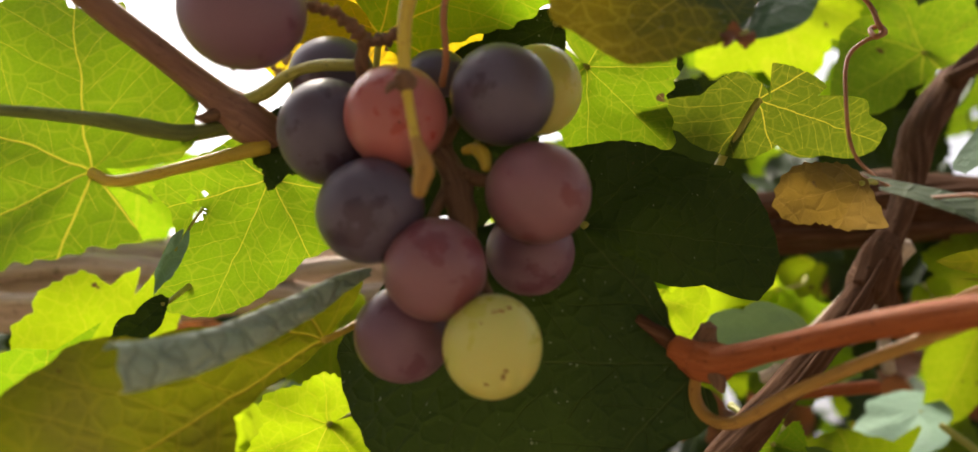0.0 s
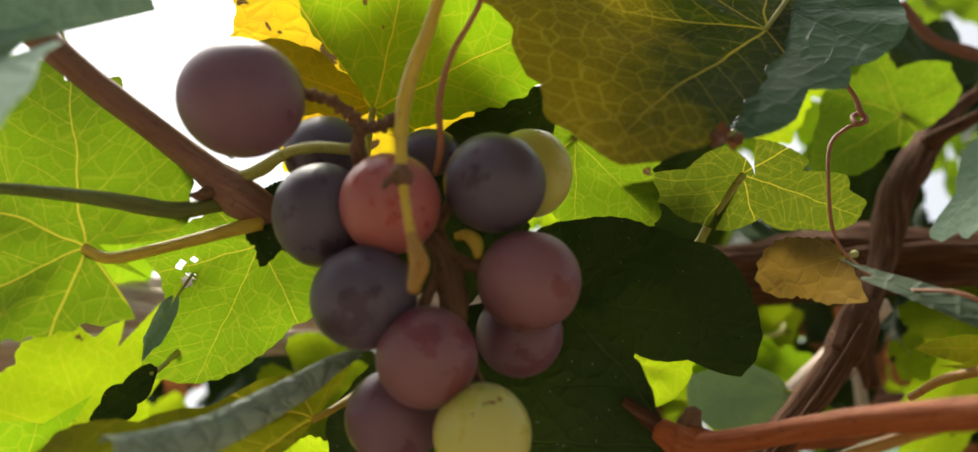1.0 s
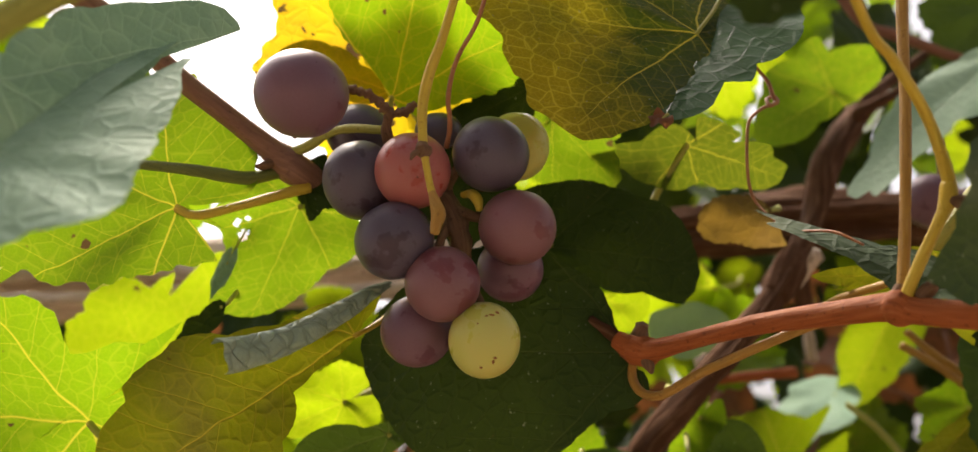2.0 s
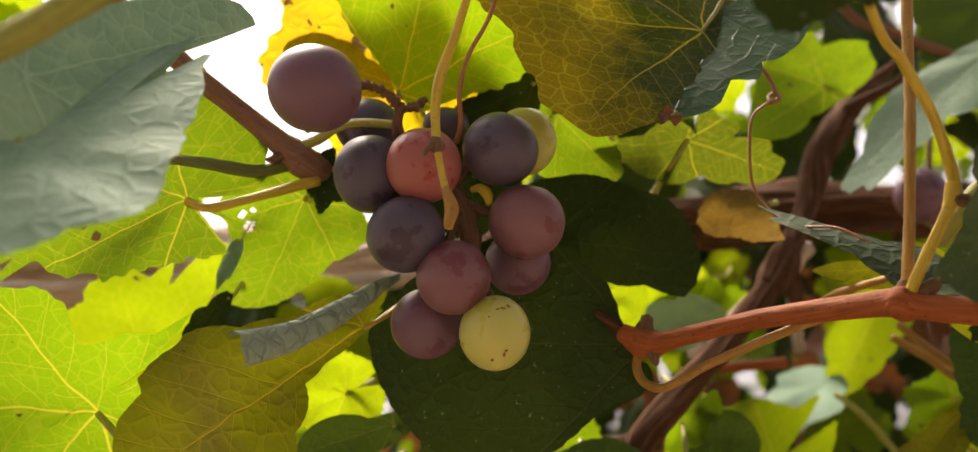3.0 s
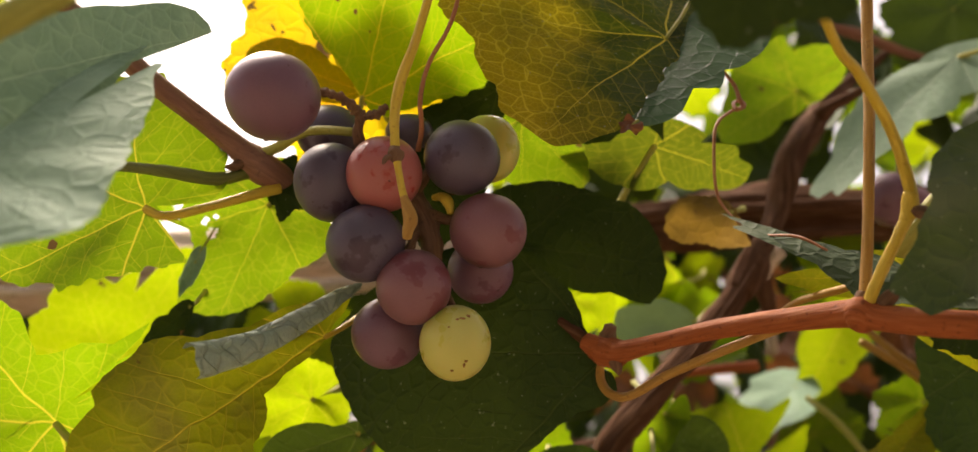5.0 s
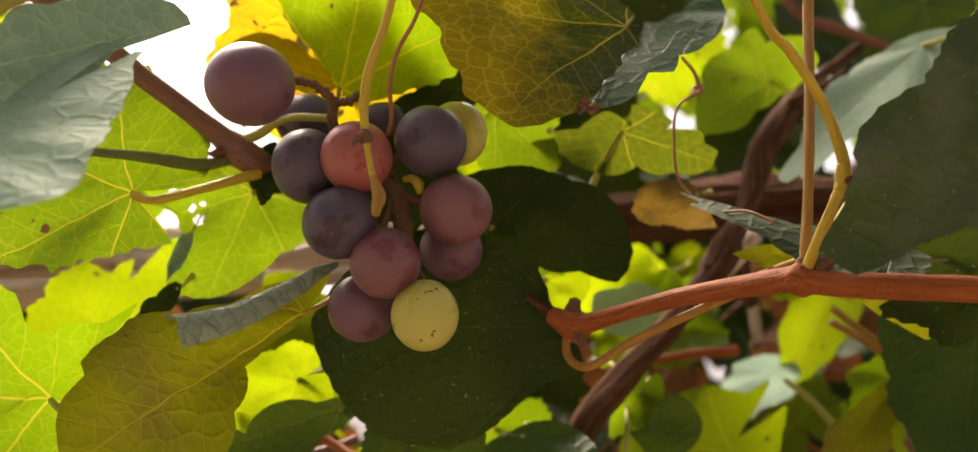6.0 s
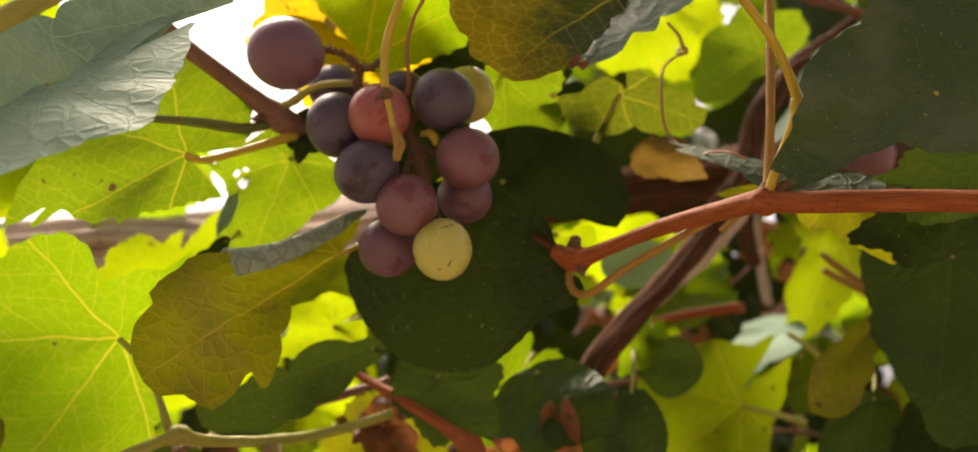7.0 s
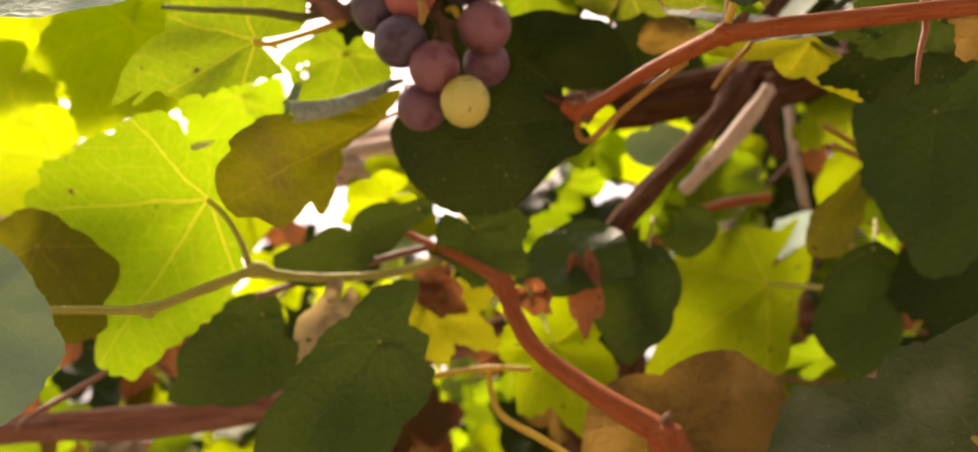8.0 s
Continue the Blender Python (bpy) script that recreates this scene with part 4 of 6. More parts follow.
# a second bunch in the shade behind
bunch_hub = (0.2200, 0.3600, 1.6243)
far_bunch = tagged(empty("grape_bunch", bunch_hub), "small shaded bunch of reddish grapes further back", "grape bunch")
part("grape", turned(ball((0.0124, 0.0124, 0.0129), 20, 28, 0.02), Matrix.Translation((-0.0039, -0.0000, -0.0099))), GRAPE["purple"], far_bunch)
part("grape", turned(ball((0.0112, 0.0112, 0.0117), 20, 28, 0.02), Matrix.Translation((0.0058, 0.0000, -0.0154))), GRAPE["rose"], far_bunch)
stem("rachis", BROWN_KNOT, [(0.2386, 0.3800, 1.6667, 0.00127), (0.2290, 0.3700, 1.6433, 0.00138), (0.2239, 0.3650, 1.6227, 0.00135), (0.2224, 0.3620, 1.6125, 0.00104)], far_bunch)
stem("bark_strip", RED_BARK, [(-0.2394, 0.3450, 1.4298, 0.00231), (-0.1980, 0.3430, 1.4291, 0.00294), (-0.1554, 0.3450, 1.4305, 0.00262), (-0.1236, 0.3500, 1.4336, 0.00165)], fallen, "peeling strip of bark", rough=0.3, grain=80.0, ridges=0.3)
stem("bark_strip", DARK_SHADE_BARK, [(-0.0478, 0.3600, 1.4528, 0.00236), (-0.0208, 0.3650, 1.4601, 0.00306), (0.0102, 0.3700, 1.4682, 0.00240)], fallen, rough=0.3, grain=80.0, ridges=0.3)
stem("node", RED_CANE, [(0.0046, 0.2425, 1.4690, 0.00344), (0.0072, 0.2405, 1.4663, 0.00473), (0.0094, 0.2390, 1.4627, 0.00497), (0.0110, 0.2370, 1.4580, 0.00363)], down, "knotty node", rough=0.3, grain=260.0)
stem("node", RED_CANE, [(0.0631, 0.2155, 1.4004, 0.00519), (0.0660, 0.2145, 1.3981, 0.00704), (0.0688, 0.2130, 1.3949, 0.00676), (0.0708, 0.2110, 1.3903, 0.00509)], down, "knotty node", rough=0.25, grain=260.0)
stem("bud", BROWN_KNOT, [(0.0656, 0.2130, 1.4006, 0.00258), (0.0673, 0.2120, 1.4046, 0.00234), (0.0692, 0.2120, 1.4073, 0.00070)], down, rough=0.3)
# tendrils
# thin dark stem added in place of the shadow line cast on the leaf
cane("shadow_stem", "dark stem standing in for a shadow line across the leaf", DARK_STEM, [(-0.0582, 0.2030, 1.5770, 0.00181), (-0.0660, 0.1970, 1.5735, 0.00194), (-0.0754, 0.1920, 1.5735, 0.00182), (-0.0818, 0.1900, 1.5739, 0.00163), (-0.0913, 0.1880, 1.5743, 0.00136), (-0.1024, 0.1860, 1.5746, 0.00118), (-0.1182, 0.1840, 1.5763, 0.00100)], "shoot", rough=0.1)
cane("tendril", "curled thin reddish-brown tendril", TENDRIL, [(0.0849, 0.2050, 1.6127, 0.00049), (0.0885, 0.2050, 1.6076, 0.00058), (0.0893, 0.2040, 1.6031, 0.00067), (0.0899, 0.2035, 1.6004, 0.00067), (0.0879, 0.2030, 1.5990, 0.00067), (0.0878, 0.2050, 1.6018, 0.00058), (0.0906, 0.2060, 1.6030, 0.00058), (0.0905, 0.2040, 1.6002, 0.00058), (0.0860, 0.2040, 1.5985, 0.00048), (0.0814, 0.2040, 1.5938, 0.00048), (0.0797, 0.2030, 1.5825, 0.00047), (0.0799, 0.2030, 1.5728, 0.00047), (0.0816, 0.2000, 1.5662, 0.00037), (0.0856, 0.1900, 1.5572, 0.00035), (0.0916, 0.1750, 1.5528, 0.00042), (0.0965, 0.1680, 1.5476, 0.00032)], "tendril", sides=8)
# leaves
leaf("mid", "backlit yellow-green vine leaf with pale veins on a green petiole",
     (-0.0850, 0.1980, 1.5649), (-0.1427, 0.1980, 1.5357), (-0.0237, -0.9986, 0.0482),
     stalk=[(-0.0784, 0.197, 1.5626), (-0.0651, 0.199, 1.5666), (-0.0491, 0.204, 1.5731)], stalk_mat=YELLOW_STEM, stalk_r=0.0013, seed=11, wave=0.05, tooth=0.05, heart=(0.21, 0.17), reach=((-174, 0.57), (-165, 0.6), (-151, 0.6), (-145, 0.53), (-134, 0.29), (-129, 0.54), (-127, 0.31), (-115, 0.56), (-100, 0.47), (-72, 0.44), (-55, 0.47), (-46, 0.43), (-33, 0.49), (-17, 0.52), (-14, 0.75), (-11, 0.59), (-8, 0.82), (0, 0.72), (12, 0.57), (31, 0.36), (65, 0.39), (84, 0.53), (102, 0.53), (120, 0.62), (124, 0.5), (142, 0.58), (158, 0.51), (174, 0.53)))
leaf("mid", "sunlit yellow-green leaf with torn holes beside the cane",
     (-0.0588, 0.2500, 1.5798), (-0.0724, 0.2484, 1.5428), (0.2529, -0.9661, -0.0515),
     seed=12, tooth=0.03, wave=0.05, holes=[(0.33, 0.4, 0.035, 0.05), (0.42, 0.33, 0.03, 0.03), (0.36, 0.26, 0.02, 0.02)], heart=(0.04, 0.32), reach=((-178, 0.76), (-156, 0.6), (-120, 0.7), (-109, 0.67), (-78, 0.47), (-41, 0.53), (-21, 0.6), (-1, 0.69), (21, 0.79), (29, 0.72), (39, 0.6), (54, 0.44), (74, 0.47), (84, 0.62), (104, 0.57), (132, 0.54), (165, 0.62)))
leaf("lime", "bright lime vine leaf with toothed edge",
     (-0.1338, 0.3450, 1.5333), (-0.1466, 0.3326, 1.5701), (0.1636, -0.9505, -0.2643),
     seed=13, tooth=0.04, wave=0.06, heart=(0.06, 0.35), reach=((-159, 0.92), (-131, 0.89), (-98, 0.72), (-63, 0.75), (-56, 0.78), (-42, 0.65), (-31, 0.71), (-11, 0.65), (6, 0.65), (26, 0.52), (43, 0.77), (49, 0.54), (52, 0.66), (54, 0.92), (56, 1.14), (60, 1.27), (68, 1.19), (83, 0.76), (107, 0.53), (175, 0.67)))
leaf("fresh", "large bright green leaf with pale yellow veins on a short petiole",
     (-0.1137, 0.2270, 1.5075), (-0.1735, 0.2625, 1.4479), (0.0000, -0.8593, -0.5115),
     stalk=[(-0.105, 0.222, 1.4991), (-0.0965, 0.216, 1.4864), (-0.0914, 0.212, 1.4749)], stalk_mat=GREEN_STEM, seed=14, tooth=0.045, wave=0.05, around=240, heart=(0.14, 0.31), reach=((-170, 0.64), (-168, 0.83), (-166, 0.47), (-165, 0.93), (-163, 0.39), (-159, 0.85), (-148, 0.61), (-144, 0.43), (-139, 0.38), (-119, 0.43), (-105, 0.47), (-92, 0.47), (-63, 0.51), (-39, 0.59), (-24, 0.74), (-9, 0.74), (-4, 0.47), (-1, 0.58), (14, 0.47), (36, 0.45), (57, 0.54), (69, 0.63), (84, 0.53), (88, 0.58), (105, 0.5), (121, 0.52), (131, 0.5), (138, 0.54), (150, 0.57), (159, 0.58), (168, 0.52), (175, 0.45)))
leaf("olive", "olive-brown vine leaf with one edge rolled over",
     (-0.0350, 0.2045, 1.5297), (-0.0845, 0.1623, 1.4876), (0.4093, -0.8386, 0.3594),
     stalk=[(-0.0310, 0.2080, 1.5325), (-0.0257, 0.2160, 1.5375)], stalk_mat=YELLOW_STEM, seed=15, wave=0.03, tooth=0.012, stalk_r=0.0008, around=240, roll={'kind': 'felt', 'line': [(-0.0252, 0.2, 1.5437, 0.001), (-0.0295, 0.195, 1.5405, 0.002), (-0.0349, 0.19, 1.5356, 0.0028), (-0.0421, 0.182, 1.5295, 0.0034), (-0.05, 0.173, 1.5237, 0.0038), (-0.0562, 0.166, 1.5205, 0.0041), (-0.0615, 0.16, 1.5189, 0.0044)]}, heart=(0.03, 0.54), reach=((-173, 0.47), (-170, 0.33), (-160, 0.22), (-106, 0.2), (-96, 0.24), (-80, 0.29), (-68, 0.36), (-63, 0.35), (-61, 0.29), (-56, 0.3), (-48, 0.39), (-39, 0.48), (-31, 0.47), (-24, 0.45), (-14, 0.5), (-5, 0.48), (8, 0.44), (22, 0.39), (36, 0.31), (44, 0.33), (74, 0.28), (86, 0.29), (125, 0.26), (155, 0.37), (169, 0.6), (175, 0.77), (180, 0.65)))
leaf("yellow", "yellowing vine leaf with the sun behind it",
     (-0.0274, 0.2320, 1.6148), (-0.0643, 0.2250, 1.6573), (-0.0878, -0.9678, -0.2361), wide=0.8, seed=16)
leaf("fresh", "backlit green leaf over the bunch with pale veins",
     (-0.0264, 0.2150, 1.6057), (-0.0121, 0.1963, 1.6631), (-0.0401, -0.9528, -0.3009),
     seed=17, tooth=0.04, wave=0.05, heart=(0.1, 0.51), reach=((-173, 0.58), (-157, 0.49), (-139, 0.46), (-102, 0.52), (-84, 0.64), (-53, 0.6), (-12, 0.54), (28, 0.53), (63, 0.51), (86, 0.59), (113, 0.58), (147, 0.52), (164, 0.55), (176, 0.6)))
leaf("olive", "dull green leaf lobe behind a grape",
     (-0.0285, 0.2280, 1.6127), (-0.0633, 0.2250, 1.6262), (0.1700, -0.9591, 0.2264),
     seed=18, tooth=0.01, wave=0.03, heart=(-0.04, 0.52), reach=((-167, 0.51), (-140, 0.32), (-68, 0.31), (-9, 0.46), (5, 0.47), (36, 0.42), (68, 0.28), (138, 0.27), (173, 0.55)))
leaf("shade_dark", "shaded dark green leaf above the grapes",
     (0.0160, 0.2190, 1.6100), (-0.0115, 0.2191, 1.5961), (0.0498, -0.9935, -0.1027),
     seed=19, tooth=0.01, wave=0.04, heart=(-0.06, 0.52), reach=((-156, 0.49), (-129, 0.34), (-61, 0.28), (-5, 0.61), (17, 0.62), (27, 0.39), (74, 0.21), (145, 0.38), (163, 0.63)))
leaf("shade_dark", "dark leaf in the heart of the bunch",
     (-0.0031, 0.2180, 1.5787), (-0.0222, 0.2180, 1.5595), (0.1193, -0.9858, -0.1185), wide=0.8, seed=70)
leaf("turning", "large dull leaf, yellowing towards its tip, bent over",
     (0.0628, 0.1879, 1.6149), (-0.0014, 0.1806, 1.6207), (0.1429, -0.8412, 0.5215),
     stalk=[(0.0719, 0.1970, 1.6285), (0.0786, 0.2000, 1.6427), (0.0779, 0.2000, 1.6619)], stalk_mat=GREEN_STEM, seed=20, tooth=0.03, wave=0.03, stalk_r=0.0007, around=240, lobe={'kind': 'sheen', 'base': (0.071, 0.1945, 1.6232), 'tip': (0.0457, 0.1633, 1.5798), 'face': (-0.1857, -0.7436, 0.6424), 'heart': (-0.16, 0.3), 'reach': ((-170, 0.63), (-134, 0.37), (-80, 0.23), (-37, 0.22), (-23, 0.39), (-5, 0.38), (-4, 0.57), (0, 0.66), (8, 0.72), (13, 0.74), (17, 0.65), (24, 0.46), (42, 0.28), (102, 0.18), (153, 0.37), (166, 0.54)), 'tooth': 0.015, 'wave': 0.02, 'seed': 5}, heart=(0.14, 0.41), reach=((-133, 0.51), (-111, 0.67), (-102, 0.8), (-98, 0.86), (-91, 0.95), (-85, 0.99), (-80, 1.05), (-76, 0.99), (-70, 0.95), (-64, 0.91), (-63, 0.86), (-59, 0.79), (-50, 0.74), (-43, 0.64), (-35, 0.61), (-22, 0.64), (-4, 0.61), (39, 0.6), (83, 0.83), (115, 0.96), (141, 0.78), (166, 0.62), (178, 0.54)))
leaf("soft", "small green leaf seen from below on its petiole",
     (0.0735, 0.2470, 1.6018), (0.1105, 0.2582, 1.5931), (0.0995, -0.7960, -0.5970),
     stalk=[(0.0708, 0.2500, 1.5980), (0.0657, 0.2580, 1.5896), (0.0641, 0.2700, 1.5847)], stalk_mat=GREEN_STEM, seed=21, tooth=0.02, wave=0.03, heart=(0.08, 0.16), reach=((-152, 0.43), (-128, 0.17), (-127, 0.12), (-119, 0.38), (-82, 0.38), (-50, 0.41), (-48, 0.3), (-38, 0.47), (-31, 0.64), (-20, 0.67), (-14, 0.83), (-1, 0.81), (8, 0.68), (16, 0.47), (57, 0.21), (105, 0.36), (129, 0.45), (153, 0.66), (163, 0.98), (169, 0.83), (177, 0.56)))
leaf("shade_dark", "deep green rounded leaf behind the bunch",
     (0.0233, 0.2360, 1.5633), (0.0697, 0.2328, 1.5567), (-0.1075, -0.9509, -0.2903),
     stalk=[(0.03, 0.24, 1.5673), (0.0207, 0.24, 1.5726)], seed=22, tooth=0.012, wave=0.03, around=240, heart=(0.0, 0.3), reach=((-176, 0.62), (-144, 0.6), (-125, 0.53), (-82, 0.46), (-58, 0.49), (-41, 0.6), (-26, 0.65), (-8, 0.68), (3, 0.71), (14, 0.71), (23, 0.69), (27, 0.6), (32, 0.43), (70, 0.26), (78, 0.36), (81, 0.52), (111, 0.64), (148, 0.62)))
leaf("shade_dark", "large dark green leaf hanging behind the bunch",
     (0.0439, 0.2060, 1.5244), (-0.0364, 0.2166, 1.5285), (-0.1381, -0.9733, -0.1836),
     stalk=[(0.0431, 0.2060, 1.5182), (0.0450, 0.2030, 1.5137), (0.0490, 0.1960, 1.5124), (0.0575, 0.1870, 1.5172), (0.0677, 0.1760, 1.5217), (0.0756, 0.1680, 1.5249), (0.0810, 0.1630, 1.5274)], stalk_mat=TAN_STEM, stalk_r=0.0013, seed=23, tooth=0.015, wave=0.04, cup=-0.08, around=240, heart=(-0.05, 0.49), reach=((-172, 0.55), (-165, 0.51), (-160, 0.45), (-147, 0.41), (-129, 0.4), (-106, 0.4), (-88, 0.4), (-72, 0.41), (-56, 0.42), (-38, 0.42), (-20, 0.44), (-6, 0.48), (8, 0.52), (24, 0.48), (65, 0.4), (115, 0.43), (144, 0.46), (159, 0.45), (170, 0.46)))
leaf("tan", "small tan leaf with an orange patch, curling at its edges",
     (0.0998, 0.2500, 1.5788), (0.0764, 0.2501, 1.5727), (0.0398, -0.9850, -0.1682),
     seed=24, tooth=0.07, wave=0.08, teeth=22, heart=(-0.06, 0.41), reach=((-158, 0.57), (-140, 0.72), (-124, 0.5), (-85, 0.32), (-50, 0.31), (-11, 0.53), (3, 0.6), (30, 0.56), (74, 0.46), (107, 0.4), (143, 0.42)))
leaf("dusty", "dark green leaf seen edge-on beside the red cane",
     (0.1262, 0.1650, 1.5377), (0.0771, 0.2007, 1.5714), (-0.1003, -0.7519, 0.6516),
     seed=25, wave=0.03, tooth=0.012, stalk=[(0.1349, 0.1680, 1.5372), (0.1516, 0.1750, 1.5391)], stalk_mat=DARK_STEM, stalk_r=0.0008, heart=(-0.09, 0.27), reach=((-173, 0.32), (-152, 0.21), (-116, 0.18), (-81, 0.14), (-36, 0.19), (-22, 0.3), (-12, 0.43), (-4, 0.58), (0, 0.53), (5, 0.68), (6, 0.74), (7, 0.25), (28, 0.13), (73, 0.11), (137, 0.15), (141, 0.3), (156, 0.44), (170, 0.44)))
leaf("lime", "yellow-green leaf with sky behind it",
     (0.1303, 0.4000, 1.7221), (0.0938, 0.4000, 1.6771), (0.1013, -0.9915, -0.0820), wide=1.0, seed=26)
leaf("mid", "green backlit leaf near the tendril",
     (0.1743, 0.3600, 1.6685), (0.1361, 0.3593, 1.6437), (0.0912, -0.9893, -0.1143),
     seed=27, tooth=0.02, wave=0.04, heart=(0.13, 0.16), reach=((-164, 0.85), (-144, 0.55), (-120, 0.36), (-64, 0.36), (-27, 0.72), (-11, 0.91), (16, 0.63), (25, 0.55), (47, 0.53), (91, 0.4), (131, 0.6), (149, 0.46), (179, 0.87)))
leaf("mid", "bright toothed green leaf behind the pale grape",
     (0.0268, 0.2450, 1.6104), (0.0484, 0.2450, 1.5866), (-0.2435, -0.9444, -0.2209), wide=0.8, seed=58, tooth=0.09)
leaf("shade_dark", "shaded leaf behind the bent leaf",
     (0.0517, 0.2700, 1.6149), (0.0341, 0.2700, 1.6033), (0.0992, -0.9836, -0.1507), wide=0.9, seed=59)
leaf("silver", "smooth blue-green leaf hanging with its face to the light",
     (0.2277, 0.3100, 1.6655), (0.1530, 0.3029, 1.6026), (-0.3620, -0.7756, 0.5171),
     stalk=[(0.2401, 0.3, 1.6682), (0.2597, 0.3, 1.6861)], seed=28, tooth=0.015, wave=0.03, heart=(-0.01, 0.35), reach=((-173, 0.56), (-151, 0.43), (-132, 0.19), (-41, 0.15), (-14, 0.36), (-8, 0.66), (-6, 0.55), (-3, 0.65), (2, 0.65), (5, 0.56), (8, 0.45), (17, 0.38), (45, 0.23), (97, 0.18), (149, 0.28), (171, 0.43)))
leaf("shade_dark", "dark leaf edge close overhead",
     (0.0372, 0.0500, 1.5682), (0.0361, 0.0600, 1.5544), (-0.3601, -0.7691, -0.5280),
     stalk=[(0.0577, 0.0700, 1.5783), (0.0876, 0.1000, 1.6048)], wide=1.3, seed=29)
leaf("dusty", "large dark leaf hanging close beside the red cane",
     (0.1266, 0.1080, 1.5443), (0.0871, 0.1126, 1.5286), (-0.1551, -0.9825, 0.1034),
     stalk=[(0.1495, 0.1300, 1.5544), (0.1815, 0.1500, 1.5678)], seed=30, tooth=0.03, wave=0.06, stalk_r=0.0008, around=240, heart=(0.16, -0.22), reach=((-177, 0.93), (-127, 0.83), (-101, 0.74), (-70, 0.64), (-49, 0.68), (-31, 0.67), (-21, 0.84), (-18, 1.06), (-16, 1.18), (-11, 1.22), (-7, 1.24), (1, 1.01), (9, 0.9), (20, 0.87), (31, 0.78), (49, 0.59), (69, 0.6), (100, 0.75), (138, 0.95)))
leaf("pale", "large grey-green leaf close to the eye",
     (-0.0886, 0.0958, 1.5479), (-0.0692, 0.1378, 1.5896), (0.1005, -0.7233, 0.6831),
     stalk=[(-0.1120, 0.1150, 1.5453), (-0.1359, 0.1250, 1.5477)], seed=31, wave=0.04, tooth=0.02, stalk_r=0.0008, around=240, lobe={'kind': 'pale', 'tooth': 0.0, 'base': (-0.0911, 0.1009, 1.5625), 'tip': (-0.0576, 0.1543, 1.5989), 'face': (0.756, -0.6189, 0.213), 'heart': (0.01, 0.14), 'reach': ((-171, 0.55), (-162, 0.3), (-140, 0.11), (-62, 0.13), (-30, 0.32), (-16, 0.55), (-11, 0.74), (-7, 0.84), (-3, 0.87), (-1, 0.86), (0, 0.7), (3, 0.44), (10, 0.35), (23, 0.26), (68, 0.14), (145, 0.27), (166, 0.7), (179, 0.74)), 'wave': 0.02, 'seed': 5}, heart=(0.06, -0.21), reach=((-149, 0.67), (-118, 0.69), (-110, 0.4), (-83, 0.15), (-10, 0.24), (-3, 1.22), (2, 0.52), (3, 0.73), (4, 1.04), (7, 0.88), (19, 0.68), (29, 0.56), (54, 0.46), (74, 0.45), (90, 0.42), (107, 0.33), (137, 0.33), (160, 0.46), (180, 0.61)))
leaf("lime", "narrow bright leaf among the stems",
     (0.2522, 0.4800, 1.5900), (0.2115, 0.4796, 1.5213), (-0.0476, -0.9983, 0.0344),
     stalk=[(0.2648, 0.4800, 1.5957), (0.2857, 0.5000, 1.6122)], seed=32, tooth=0.015, wave=0.03, heart=(-0.01, 0.4), reach=((-158, 0.45), (-147, 0.43), (-116, 0.27), (-69, 0.21), (-29, 0.29), (-9, 0.45), (1, 0.6), (14, 0.47), (26, 0.35), (50, 0.31), (82, 0.24), (126, 0.26), (150, 0.36), (173, 0.45)))
# palest leaf colour picked to help out the sky light on this leaf
leaf("pale", "leaf catching the sky, its brightness partly put into the pale colour",
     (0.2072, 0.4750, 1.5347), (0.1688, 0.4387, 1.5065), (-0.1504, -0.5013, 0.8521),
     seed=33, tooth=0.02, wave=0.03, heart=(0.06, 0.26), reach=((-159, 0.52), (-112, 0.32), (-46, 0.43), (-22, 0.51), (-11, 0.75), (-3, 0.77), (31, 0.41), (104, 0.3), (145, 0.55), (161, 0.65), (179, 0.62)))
leaf("lime", "bright green two-lobed leaf with a petiole",
     (0.1595, 0.4180, 1.4862), (0.0814, 0.4133, 1.4372), (0.0620, -0.9981, -0.0025),
     stalk=[(0.1787, 0.375, 1.4748)], seed=34, tooth=0.015, wave=0.04, around=240, heart=(0.04, 0.25), reach=((-171, 0.58), (-146, 0.42), (-109, 0.4), (-88, 0.51), (-78, 0.52), (-70, 0.47), (-54, 0.44), (-23, 0.56), (-2, 0.78), (3, 0.64), (21, 0.41), (42, 0.43), (64, 0.44), (82, 0.48), (115, 0.47), (139, 0.55), (148, 0.54), (160, 0.57), (165, 0.72), (172, 0.37), (175, 0.32), (178, 0.69)))
leaf("deep", "dark green drooping leaf over dry stems",
     (0.0369, 0.2800, 1.4949), (0.0316, 0.2666, 1.4641), (-0.1116, -0.9036, 0.4135),
     seed=35, tooth=0.015, wave=0.05, heart=(-0.19, 0.45), reach=((-164, 0.68), (-119, 0.73), (-72, 0.84), (-56, 0.6), (-20, 0.5), (14, 0.59), (46, 0.68), (63, 0.94), (102, 0.65), (147, 0.59)))
leaf("deep", "dark shaded leaf hanging among stems",
     (0.0757, 0.2850, 1.4863), (0.0612, 0.2847, 1.4306), (-0.0496, -0.9986, 0.0176),
     seed=36, tooth=0.02, wave=0.05, heart=(0.02, 0.47), reach=((-169, 0.54), (-148, 0.46), (-85, 0.29), (-24, 0.39), (-3, 0.53), (13, 0.47), (36, 0.37), (74, 0.37), (109, 0.35), (165, 0.28), (171, 0.48)))
